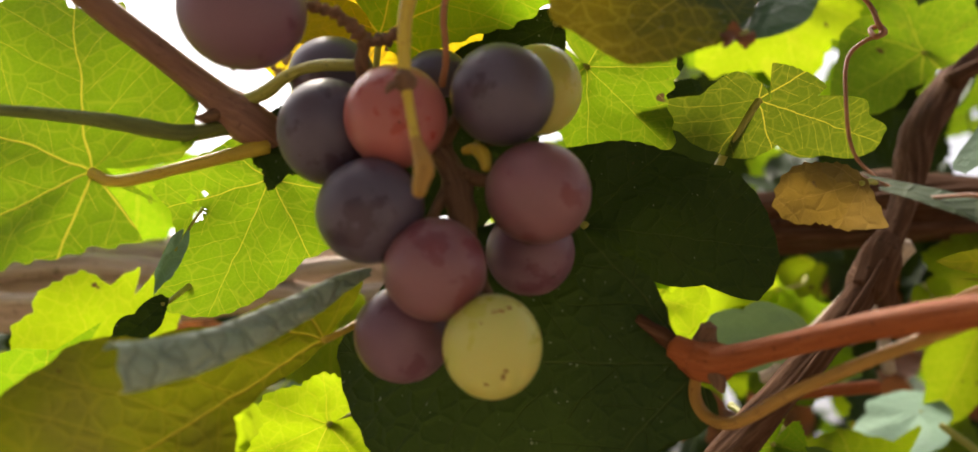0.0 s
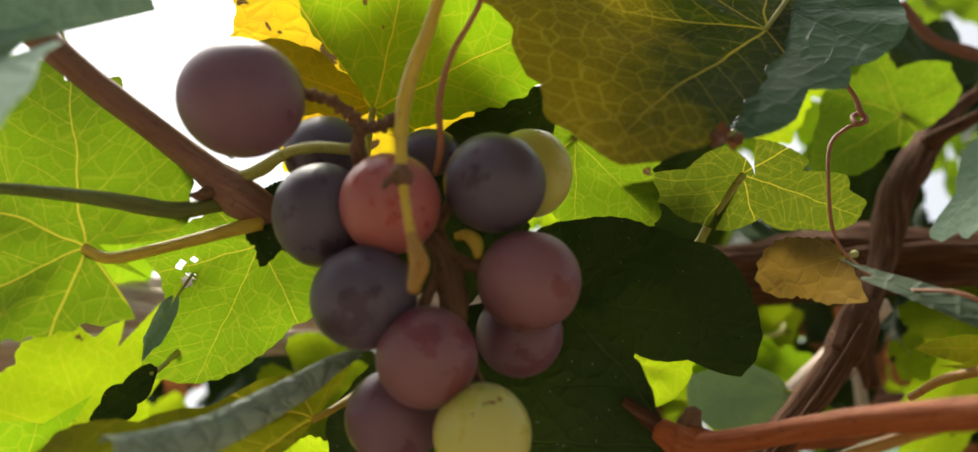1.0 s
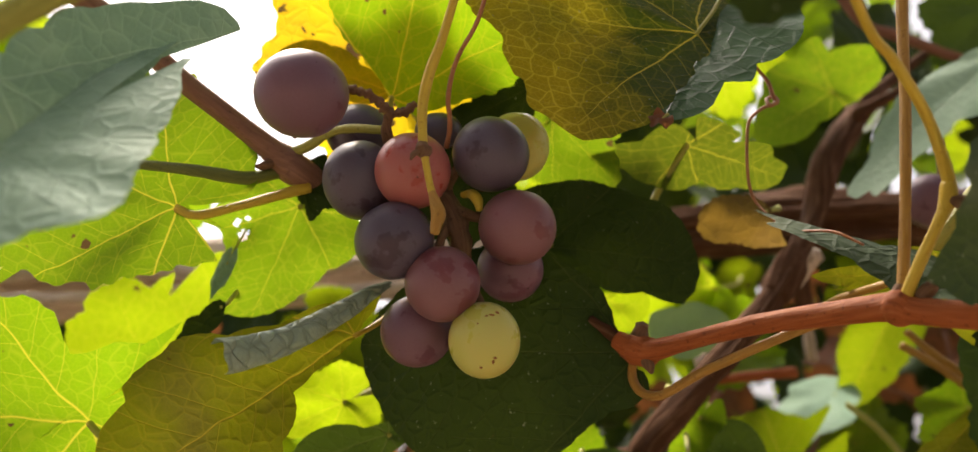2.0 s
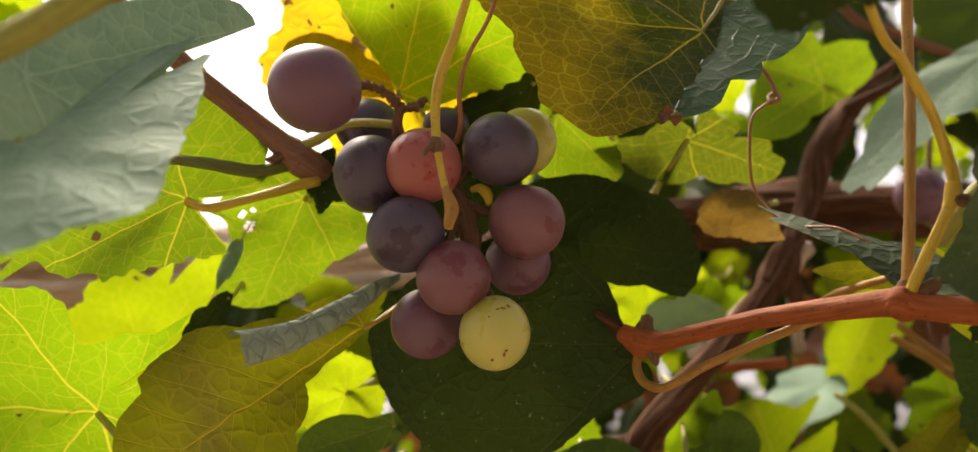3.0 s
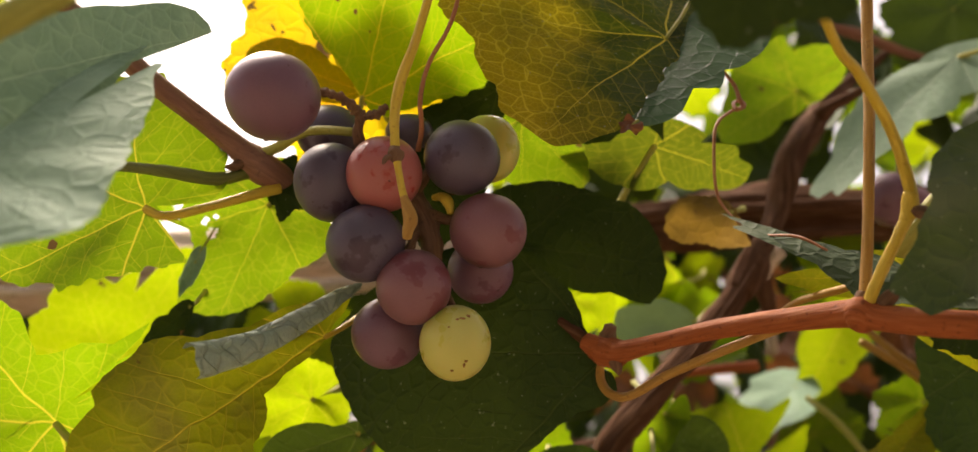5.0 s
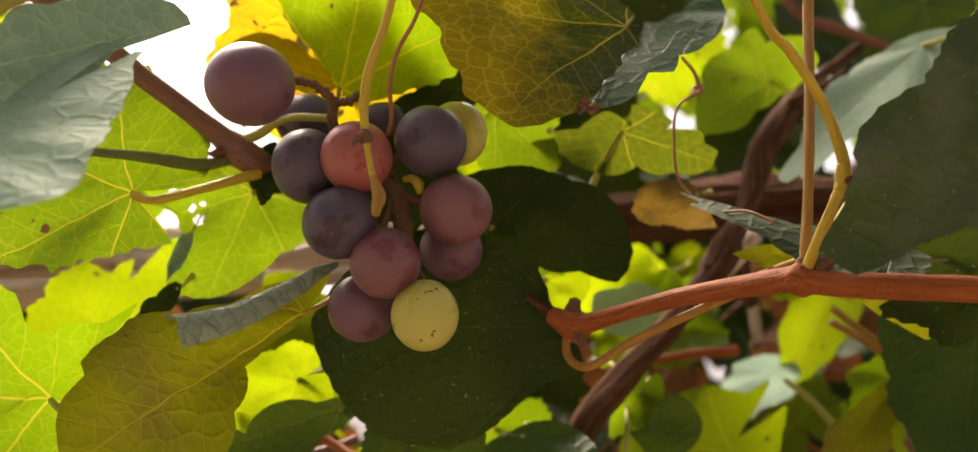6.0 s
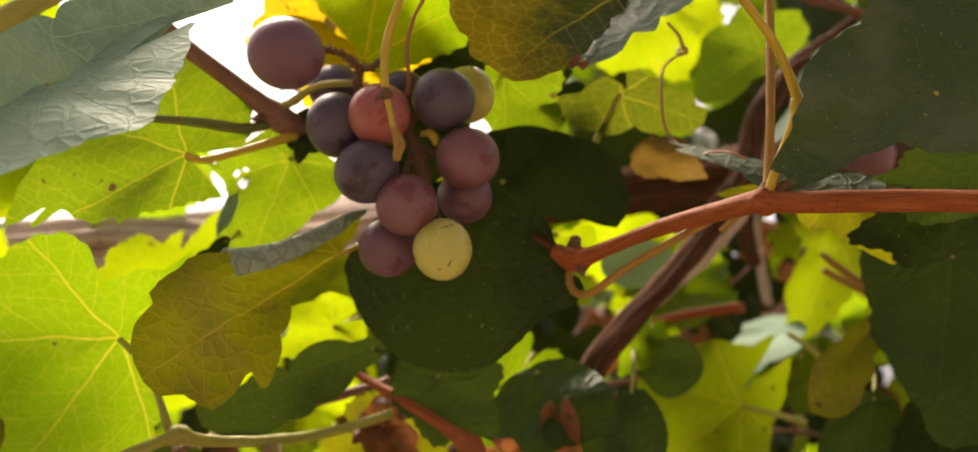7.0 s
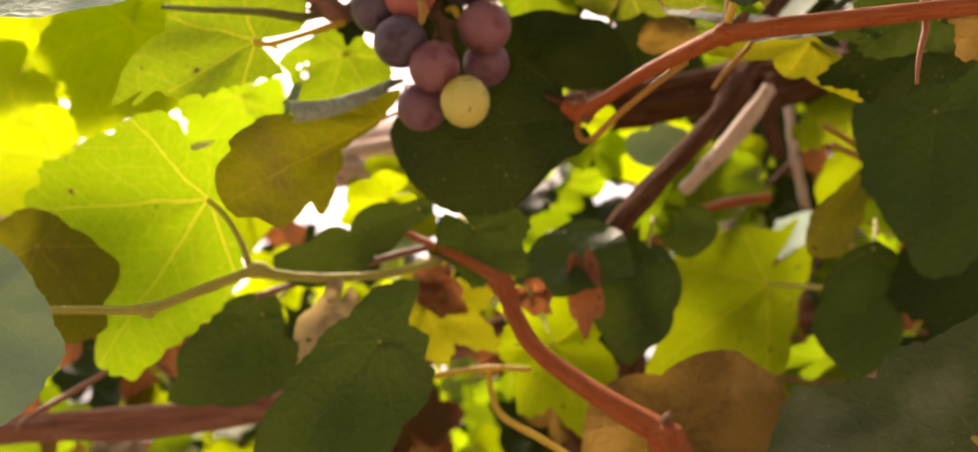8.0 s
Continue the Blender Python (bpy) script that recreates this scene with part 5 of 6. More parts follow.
leaf("deep", "small dark shaded leaf among the stems",
     (0.0876, 0.3140, 1.5165), (0.1122, 0.3110, 1.4956), (-0.2082, -0.9725, -0.1043),
     seed=37, tooth=0.015, wave=0.05, heart=(0.17, 0.54), reach=((-178, 0.55), (-162, 0.61), (-119, 0.34), (-35, 0.51), (-13, 0.51), (47, 0.48), (96, 0.4)))
leaf("deep", "large deep-green leaf hanging down",
     (0.2056, 0.2600, 1.5330), (0.1847, 0.2603, 1.4525), (-0.3090, -0.9479, 0.0771),
     seed=38, tooth=0.03, wave=0.06, around=240, heart=(-0.01, 0.2), reach=((-140, 0.52), (-87, 0.42), (-34, 0.56), (-13, 0.7), (0, 0.72), (8, 0.59), (21, 0.52), (36, 0.44), (53, 0.42), (71, 0.35), (90, 0.38), (125, 0.51), (152, 0.63), (176, 0.64)))
leaf("shade_dark", "deep-green leaf hanging in shade",
     (0.2261, 0.2800, 1.4767), (0.2051, 0.2800, 1.4182), (-0.3232, -0.9392, 0.1159), wide=0.8, seed=56)
# the darker green carries this leaf's shade
leaf("deep", "green leaf half in shade",
     (0.1829, 0.3000, 1.4803), (0.1630, 0.2972, 1.4189), (-0.1982, -0.9742, 0.1080),
     seed=39, tooth=0.02, wave=0.05, heart=(0.01, 0.44), reach=((-161, 0.49), (-142, 0.37), (-92, 0.25), (-26, 0.42), (-3, 0.56), (18, 0.48), (89, 0.28), (127, 0.32), (152, 0.4), (180, 0.52)))
leaf("tan", "large brown-green withering leaf low down",
     (0.0762, 0.2450, 1.4008), (0.1194, 0.2452, 1.4145), (-0.0088, -0.9990, 0.0435),
     seed=40, tooth=0.012, wave=0.06, heart=(0.06, 0.07), reach=((-171, 1.03), (-140, 0.91), (-93, 0.57), (-69, 0.69), (-38, 0.88), (-25, 0.9), (-7, 1.01), (6, 0.94), (21, 0.76), (58, 0.93), (153, 0.91)))
leaf("dusty", "grey-green leaf close to the eye low down",
     (0.1525, 0.1500, 1.3917), (0.1035, 0.1706, 1.4110), (-0.3870, -0.9221, 0.0028),
     stalk=[(0.1646, 0.15, 1.3763), (0.1635, 0.17, 1.3623)], seed=41, tooth=0.035, wave=0.06, heart=(-0.05, 0.25), reach=((-180, 0.73), (-139, 0.6), (-54, 0.78), (-32, 0.87), (-15, 0.8), (5, 0.76), (16, 0.54), (38, 0.38), (60, 0.47), (83, 0.51), (95, 0.62), (104, 0.75), (133, 0.83)))
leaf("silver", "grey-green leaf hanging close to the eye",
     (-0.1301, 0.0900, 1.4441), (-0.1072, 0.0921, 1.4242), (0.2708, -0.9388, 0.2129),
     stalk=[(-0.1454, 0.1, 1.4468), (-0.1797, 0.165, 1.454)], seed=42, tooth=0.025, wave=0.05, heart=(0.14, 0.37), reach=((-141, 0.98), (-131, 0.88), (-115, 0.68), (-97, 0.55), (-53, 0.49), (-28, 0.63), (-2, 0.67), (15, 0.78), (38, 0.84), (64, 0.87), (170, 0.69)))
leaf("olive", "brownish leaf beside the shoot",
     (-0.1754, 0.2050, 1.4872), (-0.1456, 0.2050, 1.4514), (0.1967, -0.9668, 0.1632),
     seed=43, tooth=0.02, wave=0.05, heart=(-0.01, 0.29), reach=((-169, 0.7), (-132, 0.39), (-81, 0.37), (-58, 0.47), (-12, 0.53), (-1, 0.73), (26, 0.7), (51, 0.38), (121, 0.27), (162, 0.8), (173, 0.73)))
leaf("deep", "mid-green leaf under the shoot",
     (-0.1005, 0.2600, 1.4623), (-0.1376, 0.2587, 1.4275), (0.2296, -0.9503, -0.2104),
     seed=44, tooth=0.012, wave=0.05, heart=(-0.1, 0.39), reach=((-157, 0.4), (-139, 0.55), (-108, 0.54), (-74, 0.42), (-17, 0.47), (13, 0.68), (28, 0.51), (49, 0.52), (91, 0.38), (129, 0.5), (166, 0.61)))
leaf("deep", "dark green pointed leaf hanging low",
     (-0.0375, 0.1950, 1.4382), (-0.0765, 0.1929, 1.3932), (0.1776, -0.9780, -0.1094),
     seed=45, tooth=0.03, wave=0.05, heart=(-0.07, 0.38), reach=((-166, 0.62), (-155, 0.5), (-147, 0.54), (-127, 0.48), (-103, 0.37), (-73, 0.42), (-32, 0.6), (8, 0.8), (22, 0.62), (57, 0.41), (104, 0.38), (141, 0.52), (154, 0.71), (172, 0.85), (176, 0.7), (178, 0.59)))
leaf("deep", "dark green leaf lying level",
     (-0.0281, 0.2550, 1.5045), (-0.0916, 0.2539, 1.4846), (0.1007, -0.9581, -0.2681),
     seed=46, tooth=0.01, wave=0.04, heart=(-0.06, 0.49), reach=((-172, 0.36), (-129, 0.17), (-63, 0.2), (-3, 0.52), (12, 0.53), (24, 0.27), (96, 0.09), (162, 0.4), (170, 0.61), (179, 0.57)))
leaf("deep", "shaded leaf below the bunch's backing leaf",
     (-0.0028, 0.2500, 1.4923), (0.0185, 0.2500, 1.4705), (-0.0868, -0.9926, -0.0844), wide=0.9, seed=57)
leaf("olive", "withered yellow leaf with ragged edge",
     (-0.0306, 0.3000, 1.4689), (0.0022, 0.3000, 1.4447), (-0.0370, -0.9981, -0.0500), wide=0.8, seed=47, lobes=0.5, tooth=0.12)
leaf("lime", "yellow-green leaf low among the stems",
     (0.0281, 0.3200, 1.4472), (0.0409, 0.3200, 1.4021), (-0.0379, -0.9992, -0.0107), wide=0.8, seed=48, lobes=0.4)
leaf("rust", "curled dry rust-brown leaf",
     (0.0433, 0.2700, 1.4696), (0.0425, 0.2700, 1.4429), (-0.5340, -0.8453, 0.0157), wide=0.5, seed=49, curls=[(0, 0.1, 0.12, 200)])
leaf("rust", "crumpled dry brown leaf",
     (-0.0266, 0.2900, 1.4746), (-0.0125, 0.2900, 1.4607), (-0.3808, -0.8395, -0.3875), wide=0.8, seed=50, wave=0.2)
leaf("lime", "sunlit yellow-green leaf with toothed edge",
     (-0.1953, 0.3300, 1.6449), (-0.2190, 0.3300, 1.5785), (0.4695, -0.8668, -0.1681), wide=0.8, seed=51)
leaf("lime", "sunlit yellow-green leaf further back",
     (-0.1987, 0.3400, 1.6584), (-0.2380, 0.3400, 1.6042), (0.4488, -0.8320, -0.3260),
     stalk=[(-0.1750, 0.3600, 1.7052), (-0.1947, 0.4500, 1.6718)], wide=0.9, seed=52)
leaf("lime", "sunlit yellow leaf deeper in the arbour",
     (-0.2494, 0.3600, 1.5787), (-0.2971, 0.3600, 1.5498), (0.2574, -0.8676, -0.4255), wide=0.8, seed=53)
leaf("lime", "yellow-green leaf below the rolled leaf",
     (-0.0455, 0.2800, 1.5171), (-0.0684, 0.2800, 1.5072), (0.0361, -0.9959, -0.0833), wide=0.8, seed=54)
leaf("silver", "pale leaf behind the dark one",
     (-0.0598, 0.4500, 1.5498), (-0.0943, 0.4500, 1.5424), (0.0254, -0.9928, -0.1174), wide=0.8, seed=55)
leaf("olive", "yellowing leaf tucked under the red cane",
     (0.1369, 0.2000, 1.5459), (0.0960, 0.2028, 1.5469), (-0.0664, -0.9963, 0.0542),
     seed=60, tooth=0.01, wave=0.04, heart=(-0.16, 0.17), reach=((-170, 0.45), (-138, 0.79), (-131, 0.51), (-111, 0.2), (1, 0.2), (5, 0.72), (6, 0.49), (10, 0.87), (17, 0.74), (30, 0.47), (113, 0.32), (164, 0.3)))
leaf("shade_dark", "dark leaf below the red cane",
     (0.1753, 0.1900, 1.5347), (0.1345, 0.1900, 1.5262), (0.0409, -0.9796, -0.1968), wide=0.5, seed=61)
leaf("tan", "tan leaf above the red cane",
     (0.1717, 0.1200, 1.5186), (0.1547, 0.1200, 1.5030), (-0.0184, -0.9996, 0.0200), wide=0.9, seed=62)
leaf("deep", "dark green leaf behind the upright shoots",
     (0.1735, 0.1700, 1.5385), (0.1304, 0.1700, 1.5374), (0.0098, -0.9204, -0.3909), wide=0.4, seed=63)
leaf("shade_dark", "small dark leaf tucked beside the cane node",
     (-0.0451, 0.2060, 1.5765), (-0.0486, 0.2060, 1.5632), (0.1645, -0.9854, -0.0431), wide=0.6, seed=64)
leaf("straw", "pale straw-coloured dry leaf curled up",
     (-0.0619, 0.2250, 1.4560), (-0.0776, 0.2250, 1.4342), (-0.2059, -0.9672, 0.1486), wide=0.5, seed=65, wave=0.15, curls=[(0, 0.1, 0.15, 150)])
leaf("rust", "crumpled red-brown dry leaf",
     (-0.0260, 0.2900, 1.4815), (-0.0380, 0.2900, 1.4695), (-0.2951, -0.9087, 0.2952), wide=0.8, seed=66, wave=0.25)
leaf("rust", "crumpled dark dry leaf on the stem",
     (-0.0028, 0.2800, 1.4820), (0.0103, 0.2800, 1.4733), (-0.2142, -0.9229, -0.3200), wide=0.7, seed=67, wave=0.25)
leaf("fresh", "lime leaf in sunlight between dark ones",
     (0.0330, 0.3600, 1.5007), (0.0054, 0.3600, 1.4653), (0.0055, -1.0000, -0.0043), wide=0.8, seed=68)
leaf("lime", "sunlit leaf seen past the rolled leaf",
     (-0.0687, 0.4200, 1.5612), (-0.0367, 0.4200, 1.5320), (-0.0368, -0.9985, -0.0403), wide=0.8, seed=69)
leaf("deep", "dull leaf high up behind the shoots",
     (0.2847, 0.4000, 1.7340), (0.2476, 0.4000, 1.6992), (-0.0464, -0.9977, 0.0494), wide=0.8, seed=71)
leaf("mid", "leaf high up in the shade",
     (0.2993, 0.4500, 1.7563), (0.3114, 0.4500, 1.7295), (-0.5508, -0.7966, -0.2491), wide=0.8, seed=72)
leaf("rust", "dark crumpled dry leaf on the brown stem",
     (0.0197, 0.2550, 1.4626), (0.0280, 0.2550, 1.4529), (-0.3298, -0.9004, -0.2838), wide=0.8, seed=73, wave=0.3, tooth=0.12)
leaf("lime", "sunlit leaf showing past the deep green leaf",
     (0.2157, 0.6200, 1.6422), (0.1681, 0.6199, 1.6032), (-0.0138, -0.9997, 0.0192),
     seed=74, tooth=0.02, wave=0.04, heart=(-0.03, 0.47), reach=((-154, 0.33), (-85, 0.27), (-24, 0.38), (4, 0.57), (33, 0.32), (97, 0.23), (156, 0.41), (175, 0.59)))
leaf("lime", "small sunlit leaf above the red cane",
     (0.0494, 0.2900, 1.5557), (0.0647, 0.2905, 1.5511), (0.0224, -0.9988, -0.0433),
     seed=75, tooth=0.03, wave=0.06, heart=(0.16, 0.5), reach=((-154, 0.65), (-116, 0.36), (-55, 0.73), (-28, 0.66), (17, 0.51), (56, 0.48), (99, 0.61), (150, 0.62)))
leaf("silver", "blue-green leaf above the red cane",
     (0.1077, 0.3300, 1.5516), (0.0759, 0.3304, 1.5491), (-0.0128, -0.9997, 0.0213),
     seed=76, tooth=0.015, wave=0.04, heart=(-0.02, 0.5), reach=((-161, 0.6), (-111, 0.33), (-36, 0.46), (-9, 0.52), (28, 0.57), (67, 0.33), (135, 0.41), (171, 0.53)))
leaf("lime", "sunlit leaf between the old vine and shoots",
     (0.2339, 0.4500, 1.6023), (0.2056, 0.4500, 1.5821), (-0.0635, -0.9940, 0.0893), wide=0.8, seed=77)
leaf("fresh", "green leaf low between stems",
     (0.0880, 0.3100, 1.5125), (0.0755, 0.3100, 1.4952), (-0.1556, -0.9814, 0.1123), wide=0.6, seed=78)
leaf("olive", "pale green leaf low at the edge",
     (0.1771, 0.2700, 1.5123), (0.1482, 0.2712, 1.4836), (-0.2631, -0.9378, 0.2266),
     seed=80, tooth=0.02, wave=0.03, heart=(-0.07, 0.65), reach=((-176, 0.51), (-147, 0.27), (-77, 0.26), (-30, 0.5), (-2, 0.56), (36, 0.34), (94, 0.24), (135, 0.27), (158, 0.44), (173, 0.74)))
cane("twig", "tan petiole reaching to the red cane", TAN_STEM, [(0.1010, 0.2200, 1.5377, 0.00096), (0.1051, 0.2100, 1.5409, 0.00112), (0.1093, 0.1900, 1.5411, 0.00114), (0.1103, 0.1800, 1.5411, 0.00101)], "twig", rough=0.12)
cane("twig", "thin tan twig crossing low", TAN_STEM, [(0.1799, 0.3300, 1.5432, 0.00159), (0.1953, 0.3300, 1.5339, 0.00185), (0.2078, 0.3300, 1.5246, 0.00158), (0.2259, 0.3300, 1.5167, 0.00158)], "twig", rough=0.12)
leaf("fresh", "green leaf among the low twigs",
     (0.2207, 0.3600, 1.5194), (0.1958, 0.3600, 1.5049), (-0.1112, -0.9752, 0.1912), wide=0.7, seed=82)
leaf("lime", "small lime leaf past the old vine",
     (0.1942, 0.4200, 1.5804), (0.2019, 0.4200, 1.5672), (-0.3606, -0.9088, -0.2097), wide=0.8, seed=83)
stem("knot", DARK_SHADE_BARK, [(0.1242, 0.3200, 1.5624, 0.00571), (0.1298, 0.3235, 1.5694, 0.00737), (0.1343, 0.3265, 1.5754, 0.00745), (0.1388, 0.3305, 1.5823, 0.00567)], old, "swollen knot", rough=0.2, grain=90.0, ridges=0.25)
stem("bark_strip", DARK_SHADE_BARK, [(0.0908, 0.2960, 1.5274, 0.00095), (0.1060, 0.3020, 1.5429, 0.00147), (0.1201, 0.3090, 1.5585, 0.00126), (0.1314, 0.3170, 1.5730, 0.00078)], old, rough=0.3, grain=90.0, ridges=0.3)
leaf("lime", "sunlit leaf high in the far arbour",
     (-0.3405, 0.5200, 1.7651), (-0.3972, 0.5200, 1.7032), (0.4462, -0.7961, -0.4088), wide=0.9, seed=84)
leaf("lime", "pale lime leaf far behind",
     (-0.3621, 0.5000, 1.6905), (-0.4011, 0.5000, 1.6508), (0.4201, -0.8082, -0.4127), wide=0.9, seed=85)
leaf("fresh", "green leaf behind the torn leaf",
     (-0.1699, 0.4500, 1.6438), (-0.2069, 0.4500, 1.6051), (0.3287, -0.8907, -0.3139), wide=0.8, seed=86)
stem("side_stub", DARK_SHADE_BARK, [(0.0316, 0.2045, 1.5347, 0.00099), (0.0360, 0.2035, 1.5310, 0.00170), (0.0391, 0.2030, 1.5284, 0.00196), (0.0420, 0.2020, 1.5261, 0.00213)], red, "dark dry end of the cane", rough=0.2, grain=300.0)
stem("node", BROWN_KNOT, [(0.0917, 0.1420, 1.5293, 0.00143), (0.0920, 0.1420, 1.5304, 0.00179), (0.0925, 0.1420, 1.5319, 0.00150)], upright, rough=0.2, grain=300.0)
stem("node", YELLOW_STEM, [(0.0983, 0.1305, 1.5460, 0.00138), (0.0991, 0.1300, 1.5480, 0.00187), (0.0991, 0.1290, 1.5499, 0.00187), (0.0988, 0.1280, 1.5521, 0.00138)], bent, "swollen node", rough=0.2, grain=300.0)
stem("bud", BROWN_KNOT, [(0.0992, 0.1290, 1.5485, 0.00124), (0.1011, 0.1285, 1.5476, 0.00151), (0.1027, 0.1280, 1.5467, 0.00082)], bent, "dry reddish bud", rough=0.3, grain=500.0)
leaf("shade_dark", "shaded leaf between the bunch and the red cane",
     (0.1261, 0.5000, 1.6932), (0.0887, 0.5000, 1.6639), (0.1557, -0.9677, -0.1984), wide=0.8, seed=87)
leaf("pale", "small pale scrap curled at the torn leaf edge",
     (-0.0804, 0.2430, 1.5585), (-0.0848, 0.2430, 1.5470), (-0.1683, -0.9836, 0.0649),
     stalk=[(-0.0770, 0.2460, 1.5677), (-0.0748, 0.2490, 1.5737)], stalk_r=0.0004, wide=0.3, seed=89, lobes=0.0, curls=[(0, 0.05, 0.15, 160)])

leaf("rust", "tiny red-brown dry scrap on the leaf's edge",
     (0.0450, 0.1600, 1.5783), (0.0415, 0.1590, 1.5757), (0.1, -0.8, 0.5), stalk=[(0.0469, 0.1620, 1.5801)], stalk_r=0.0003, wide=0.9, seed=90, wave=0.25)
cane("dry_stalk", "thin orange-brown dry stalk hanging under the cane", TENDRIL, [(0.1471, 0.1180, 1.5265, 0.00100), (0.1454, 0.1160, 1.5132, 0.00110), (0.1411, 0.1140, 1.5026, 0.00080), (0.1386, 0.1130, 1.4937, 0.00050)], "stalk", rough=0.2, grain=500.0)
# shadowed patch of the leaf behind, built as a separate dark leaf
leaf("shade_dark", "dark leaf standing in for the shadow between the bright leaves",
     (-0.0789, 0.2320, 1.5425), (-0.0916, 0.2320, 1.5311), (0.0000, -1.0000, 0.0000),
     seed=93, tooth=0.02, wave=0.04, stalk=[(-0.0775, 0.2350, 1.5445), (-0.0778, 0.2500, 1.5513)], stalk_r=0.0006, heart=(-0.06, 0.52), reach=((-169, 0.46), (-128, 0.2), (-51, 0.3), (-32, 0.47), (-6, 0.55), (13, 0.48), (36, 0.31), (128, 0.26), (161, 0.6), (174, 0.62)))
leaf("lime", "sunlit lime leaf behind the deep green leaf",
     (0.1503, 0.5000, 1.5996), (0.0631, 0.4884, 1.6040), (0.1010, -0.9091, -0.4041),
     seed=91, tooth=0.02, wave=0.05, heart=(-0.08, 0.45), reach=((-164, 0.48), (-121, 0.39), (-54, 0.25), (-7, 0.45), (18, 0.61), (38, 0.36), (100, 0.26), (163, 0.47)))
leaf("lime", "bright leaf low behind the old vine",
     (0.2106, 0.6400, 1.6518), (0.1651, 0.6594, 1.5968), (0.1010, -0.9091, -0.4041),
     seed=92, tooth=0.02, wave=0.05, heart=(-0.18, 0.55), reach=((-158, 0.41), (-79, 0.4), (-21, 0.44), (25, 0.6), (59, 0.34), (149, 0.38), (166, 0.71)))


# ---- foliage further back ----
def foliage(name, label, kind, count, low, high, sizes, seed, rings=4, around=72):
    """Loose vine leaves, strewn through a block of space."""
    rnd = random.Random(seed)
    shapes = [leaf_data(1.0, lobes=rnd.uniform(0.1, 0.4), wave=0.12, cup=rnd.uniform(-0.3, 0.3), fold=rnd.uniform(-0.2, 0.2), seed=seed * 10 + k, rings=rings, around=around, teeth=28) for k in range(5)]
    verts, faces, uvs, units = [], [], [], []
    for _ in range(count):
        at = Vector([rnd.uniform(a, b) for a, b in zip(low, high)])
        size = rnd.uniform(*sizes)
        m = Matrix.Translation(at) @ pose(0, 0, 0, rnd.uniform(20, 130), rnd.uniform(-50, 50), rnd.uniform(0, 360)) @ Matrix.Scale(size, 4)
        v, f, u, w = rnd.choice(shapes)
        k = len(verts)
        verts += [m @ Vector(q) for q in v]
        faces += [tuple(i + k for i in q) for q in f]
        uvs += [(a * size + at.x, b * size + at.z) for a, b in u]
        units += w
    ob = part(name, (verts, faces, uvs, units), LEAF[kind])
    tagged(ob, label, "foliage", kind="stuff")


foliage("far_foliage", "sunlit yellow-green vine leaves deeper in the arbour", "lime", 80, (-0.05, 0.8, 1.25), (0.9, 1.4, 1.98), (0.04, 0.07), 3)
foliage("far_foliage", "fresh green vine leaves deeper in the arbour", "fresh", 80, (0.0, 0.8, 1.2), (0.9, 1.5, 1.98), (0.04, 0.07), 4)
foliage("far_foliage", "shaded dark green vine leaves deeper in the arbour", "shade_dark", 160, (-0.9, 0.7, 1.15), (0.9, 1.4, 1.7), (0.04, 0.07), 5)
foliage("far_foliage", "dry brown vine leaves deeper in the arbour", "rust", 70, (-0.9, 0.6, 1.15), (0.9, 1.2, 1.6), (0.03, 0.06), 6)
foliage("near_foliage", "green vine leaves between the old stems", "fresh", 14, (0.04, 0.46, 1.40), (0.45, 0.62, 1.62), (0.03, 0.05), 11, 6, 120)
foliage("near_foliage", "dark vine leaves between the old stems", "shade_dark", 28, (0.0, 0.5, 1.40), (0.45, 0.66, 1.60), (0.03, 0.05), 12, 6, 120)
foliage("near_foliage", "yellow-green vine leaves behind the shoots", "lime", 26, (-0.35, 0.5, 1.36), (0.05, 0.66, 1.56), (0.03, 0.05), 13, 6, 120)
foliage("near_foliage", "dry brown vine leaves behind the shoots", "rust", 60, (-0.3, 0.42, 1.34), (0.4, 0.6, 1.5), (0.02, 0.04), 14, 6, 120)
foliage("near_foliage", "tan withered vine leaves low behind the shoots", "tan", 34, (-0.34, 0.40, 1.26), (0.10, 0.58, 1.42), (0.025, 0.045), 20, 6, 120)
foliage("near_foliage", "dark shaded vine leaves behind the trunk", "shade_dark", 24, (0.08, 0.55, 1.56), (0.5, 0.75, 1.74), (0.035, 0.06), 15, 5, 100)
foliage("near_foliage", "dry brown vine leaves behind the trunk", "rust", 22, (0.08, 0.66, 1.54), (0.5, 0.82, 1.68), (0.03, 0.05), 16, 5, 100)
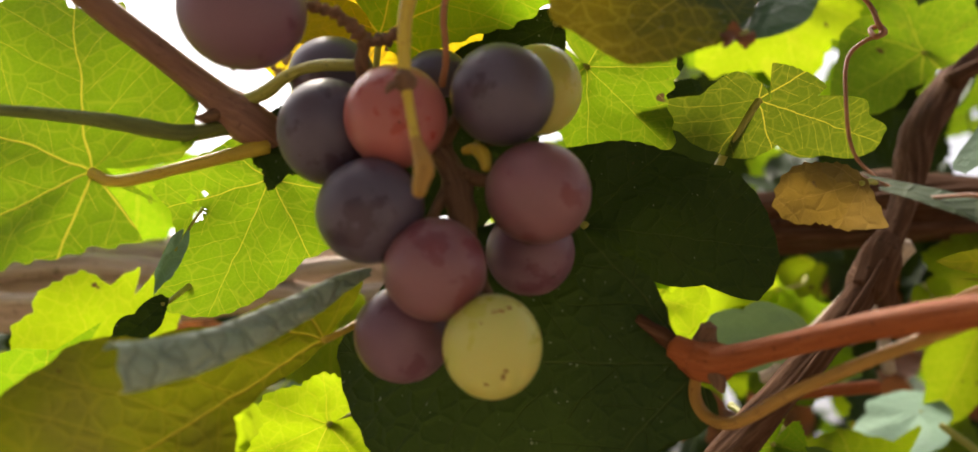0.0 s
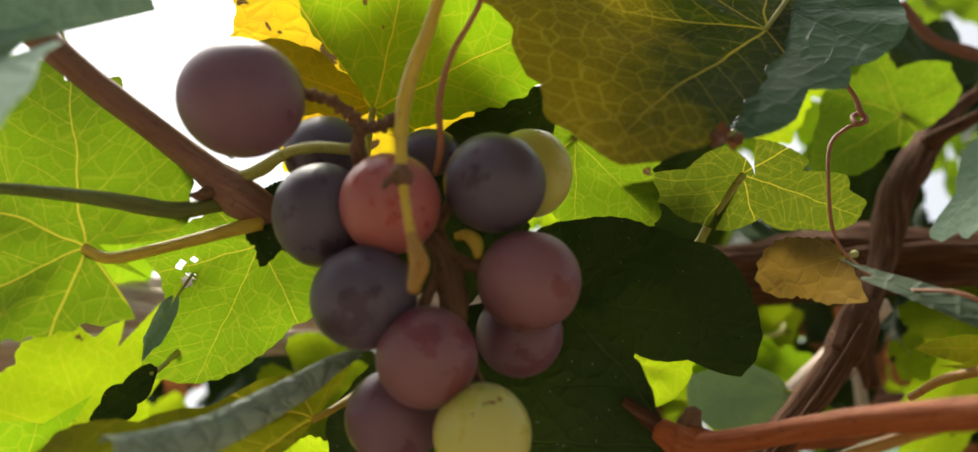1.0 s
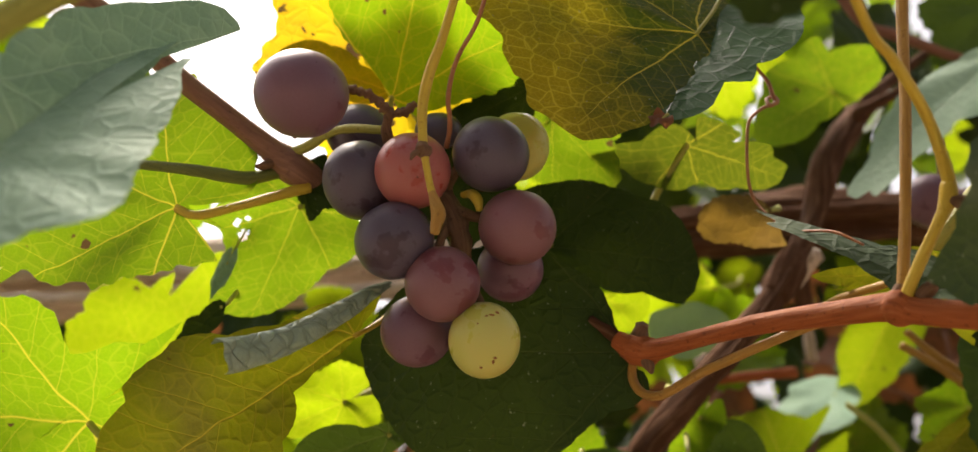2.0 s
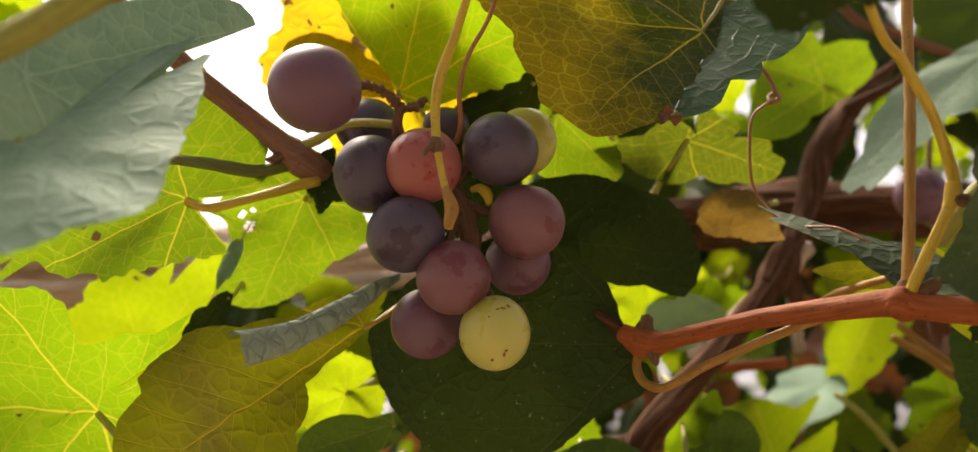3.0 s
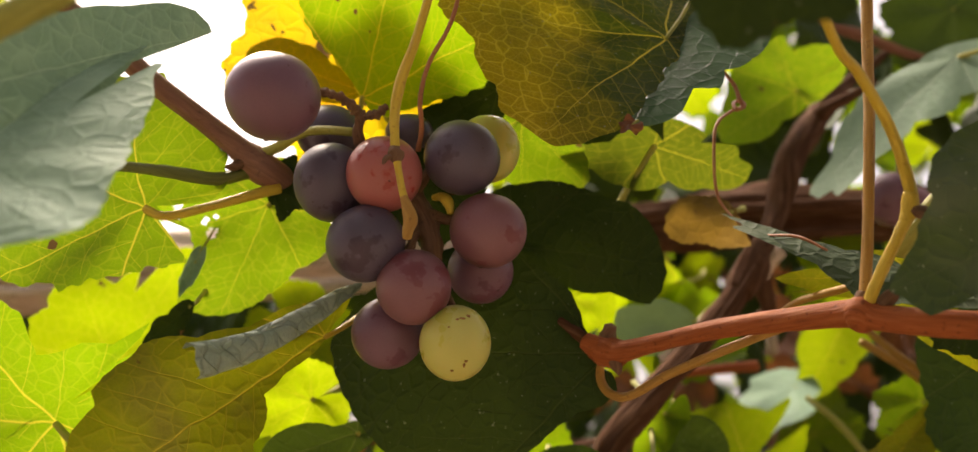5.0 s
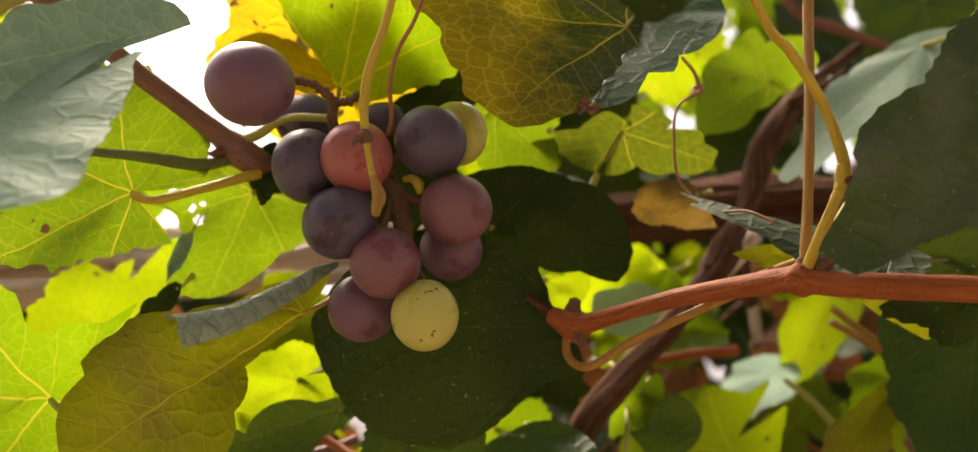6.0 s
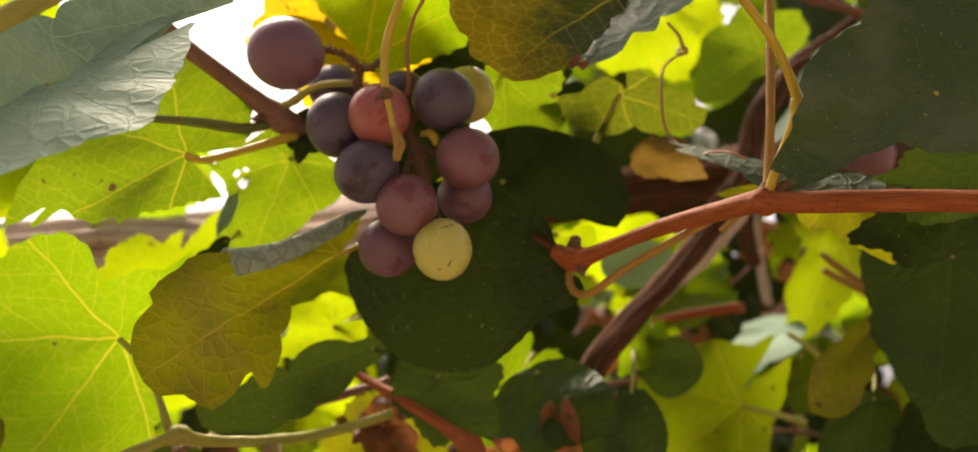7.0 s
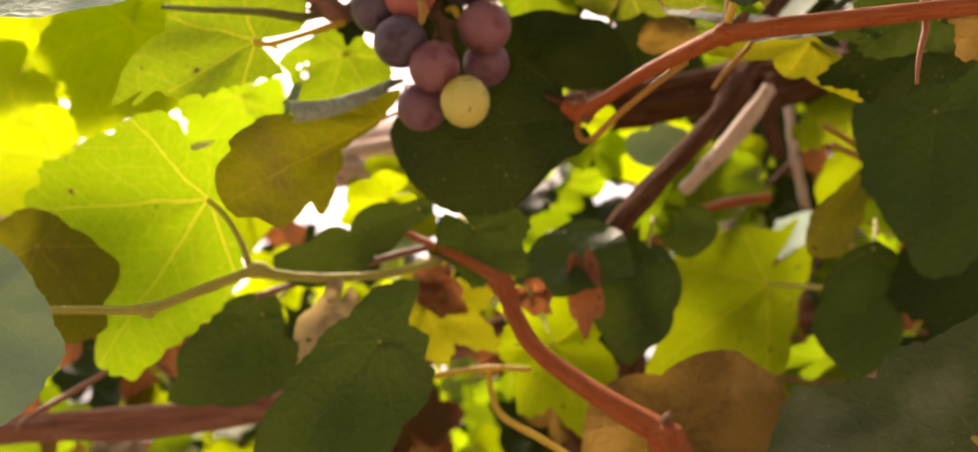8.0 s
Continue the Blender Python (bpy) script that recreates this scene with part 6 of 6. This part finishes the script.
# added over the bright sky so that the gap reads as shade
foliage("near_foliage", "dark leaves added for the shade in the gap above the trunk", "shade_dark", 9, (0.24, 0.5, 1.68), (0.42, 0.66, 1.78), (0.035, 0.055), 43, 5, 100)
foliage("far_foliage", "sunlit leaves under the level vine arm", "lime", 60, (-0.9, 0.6, 1.2), (0.05, 1.3, 1.55), (0.04, 0.07), 17)
foliage("far_foliage", "green leaves under the level vine arm", "fresh", 60, (-0.9, 0.6, 1.2), (0.05, 1.3, 1.58), (0.04, 0.07), 18)
foliage("far_foliage", "green leaves high in the arbour behind the shoots", "mid", 150, (0.16, 0.75, 1.72), (1.0, 1.5, 2.35), (0.05, 0.08), 41)
foliage("back_hedge", "dense shaded leaves that close the arbour behind", "shade_dark", 1500, (-2.4, 1.7, 0.0), (2.4, 2.3, 1.85), (0.08, 0.13), 7, 3, 40)
# out of view: added above and behind the eye to block fill light
foliage("arbour_roof", "unseen leaves added overhead to cut the sky light", "shade_dark", 300, (-2.2, -2.6, 2.15), (2.2, 0.0, 2.5), (0.08, 0.13), 8, 3, 40)
# out of view: added on the sun's path to shade the middle leaves
foliage("roof_foliage", "unseen leaves added overhead to keep the sun off the bunch", "shade_dark", 150, (-0.09, 0.19, 1.86), (0.16, 0.305, 1.91), (0.035, 0.05), 10)


def dry_twigs():
    """Thin dry twigs, crossing each other behind the red cane."""
    rnd = random.Random(31)
    pieces = []
    for _ in range(26):
        at = Vector((rnd.uniform(0.06, 0.42), rnd.uniform(0.48, 0.62), rnd.uniform(1.38, 1.54)))
        way = Vector((rnd.uniform(-1, 1), rnd.uniform(-0.3, 0.3), rnd.uniform(-0.8, 0.8))).normalized() * rnd.uniform(0.05, 0.11)
        bend = Vector((rnd.uniform(-1, 1), rnd.uniform(-1, 1), rnd.uniform(-1, 1))) * 0.008
        r = rnd.uniform(0.0011, 0.0026)
        pieces.append(tube([(*(at - way), r * 0.8), (*(at - way * 0.3 + bend), r), (*(at + way * 0.4 - bend), r), (*(at + way), r * 0.6)], sides=8, steps=5, rough=0.15))
    tagged(part("dry_twigs", joined(*pieces), RED_BARK), "thin reddish-brown dry twigs tangled behind the red cane", "twigs", kind="stuff")


dry_twigs()
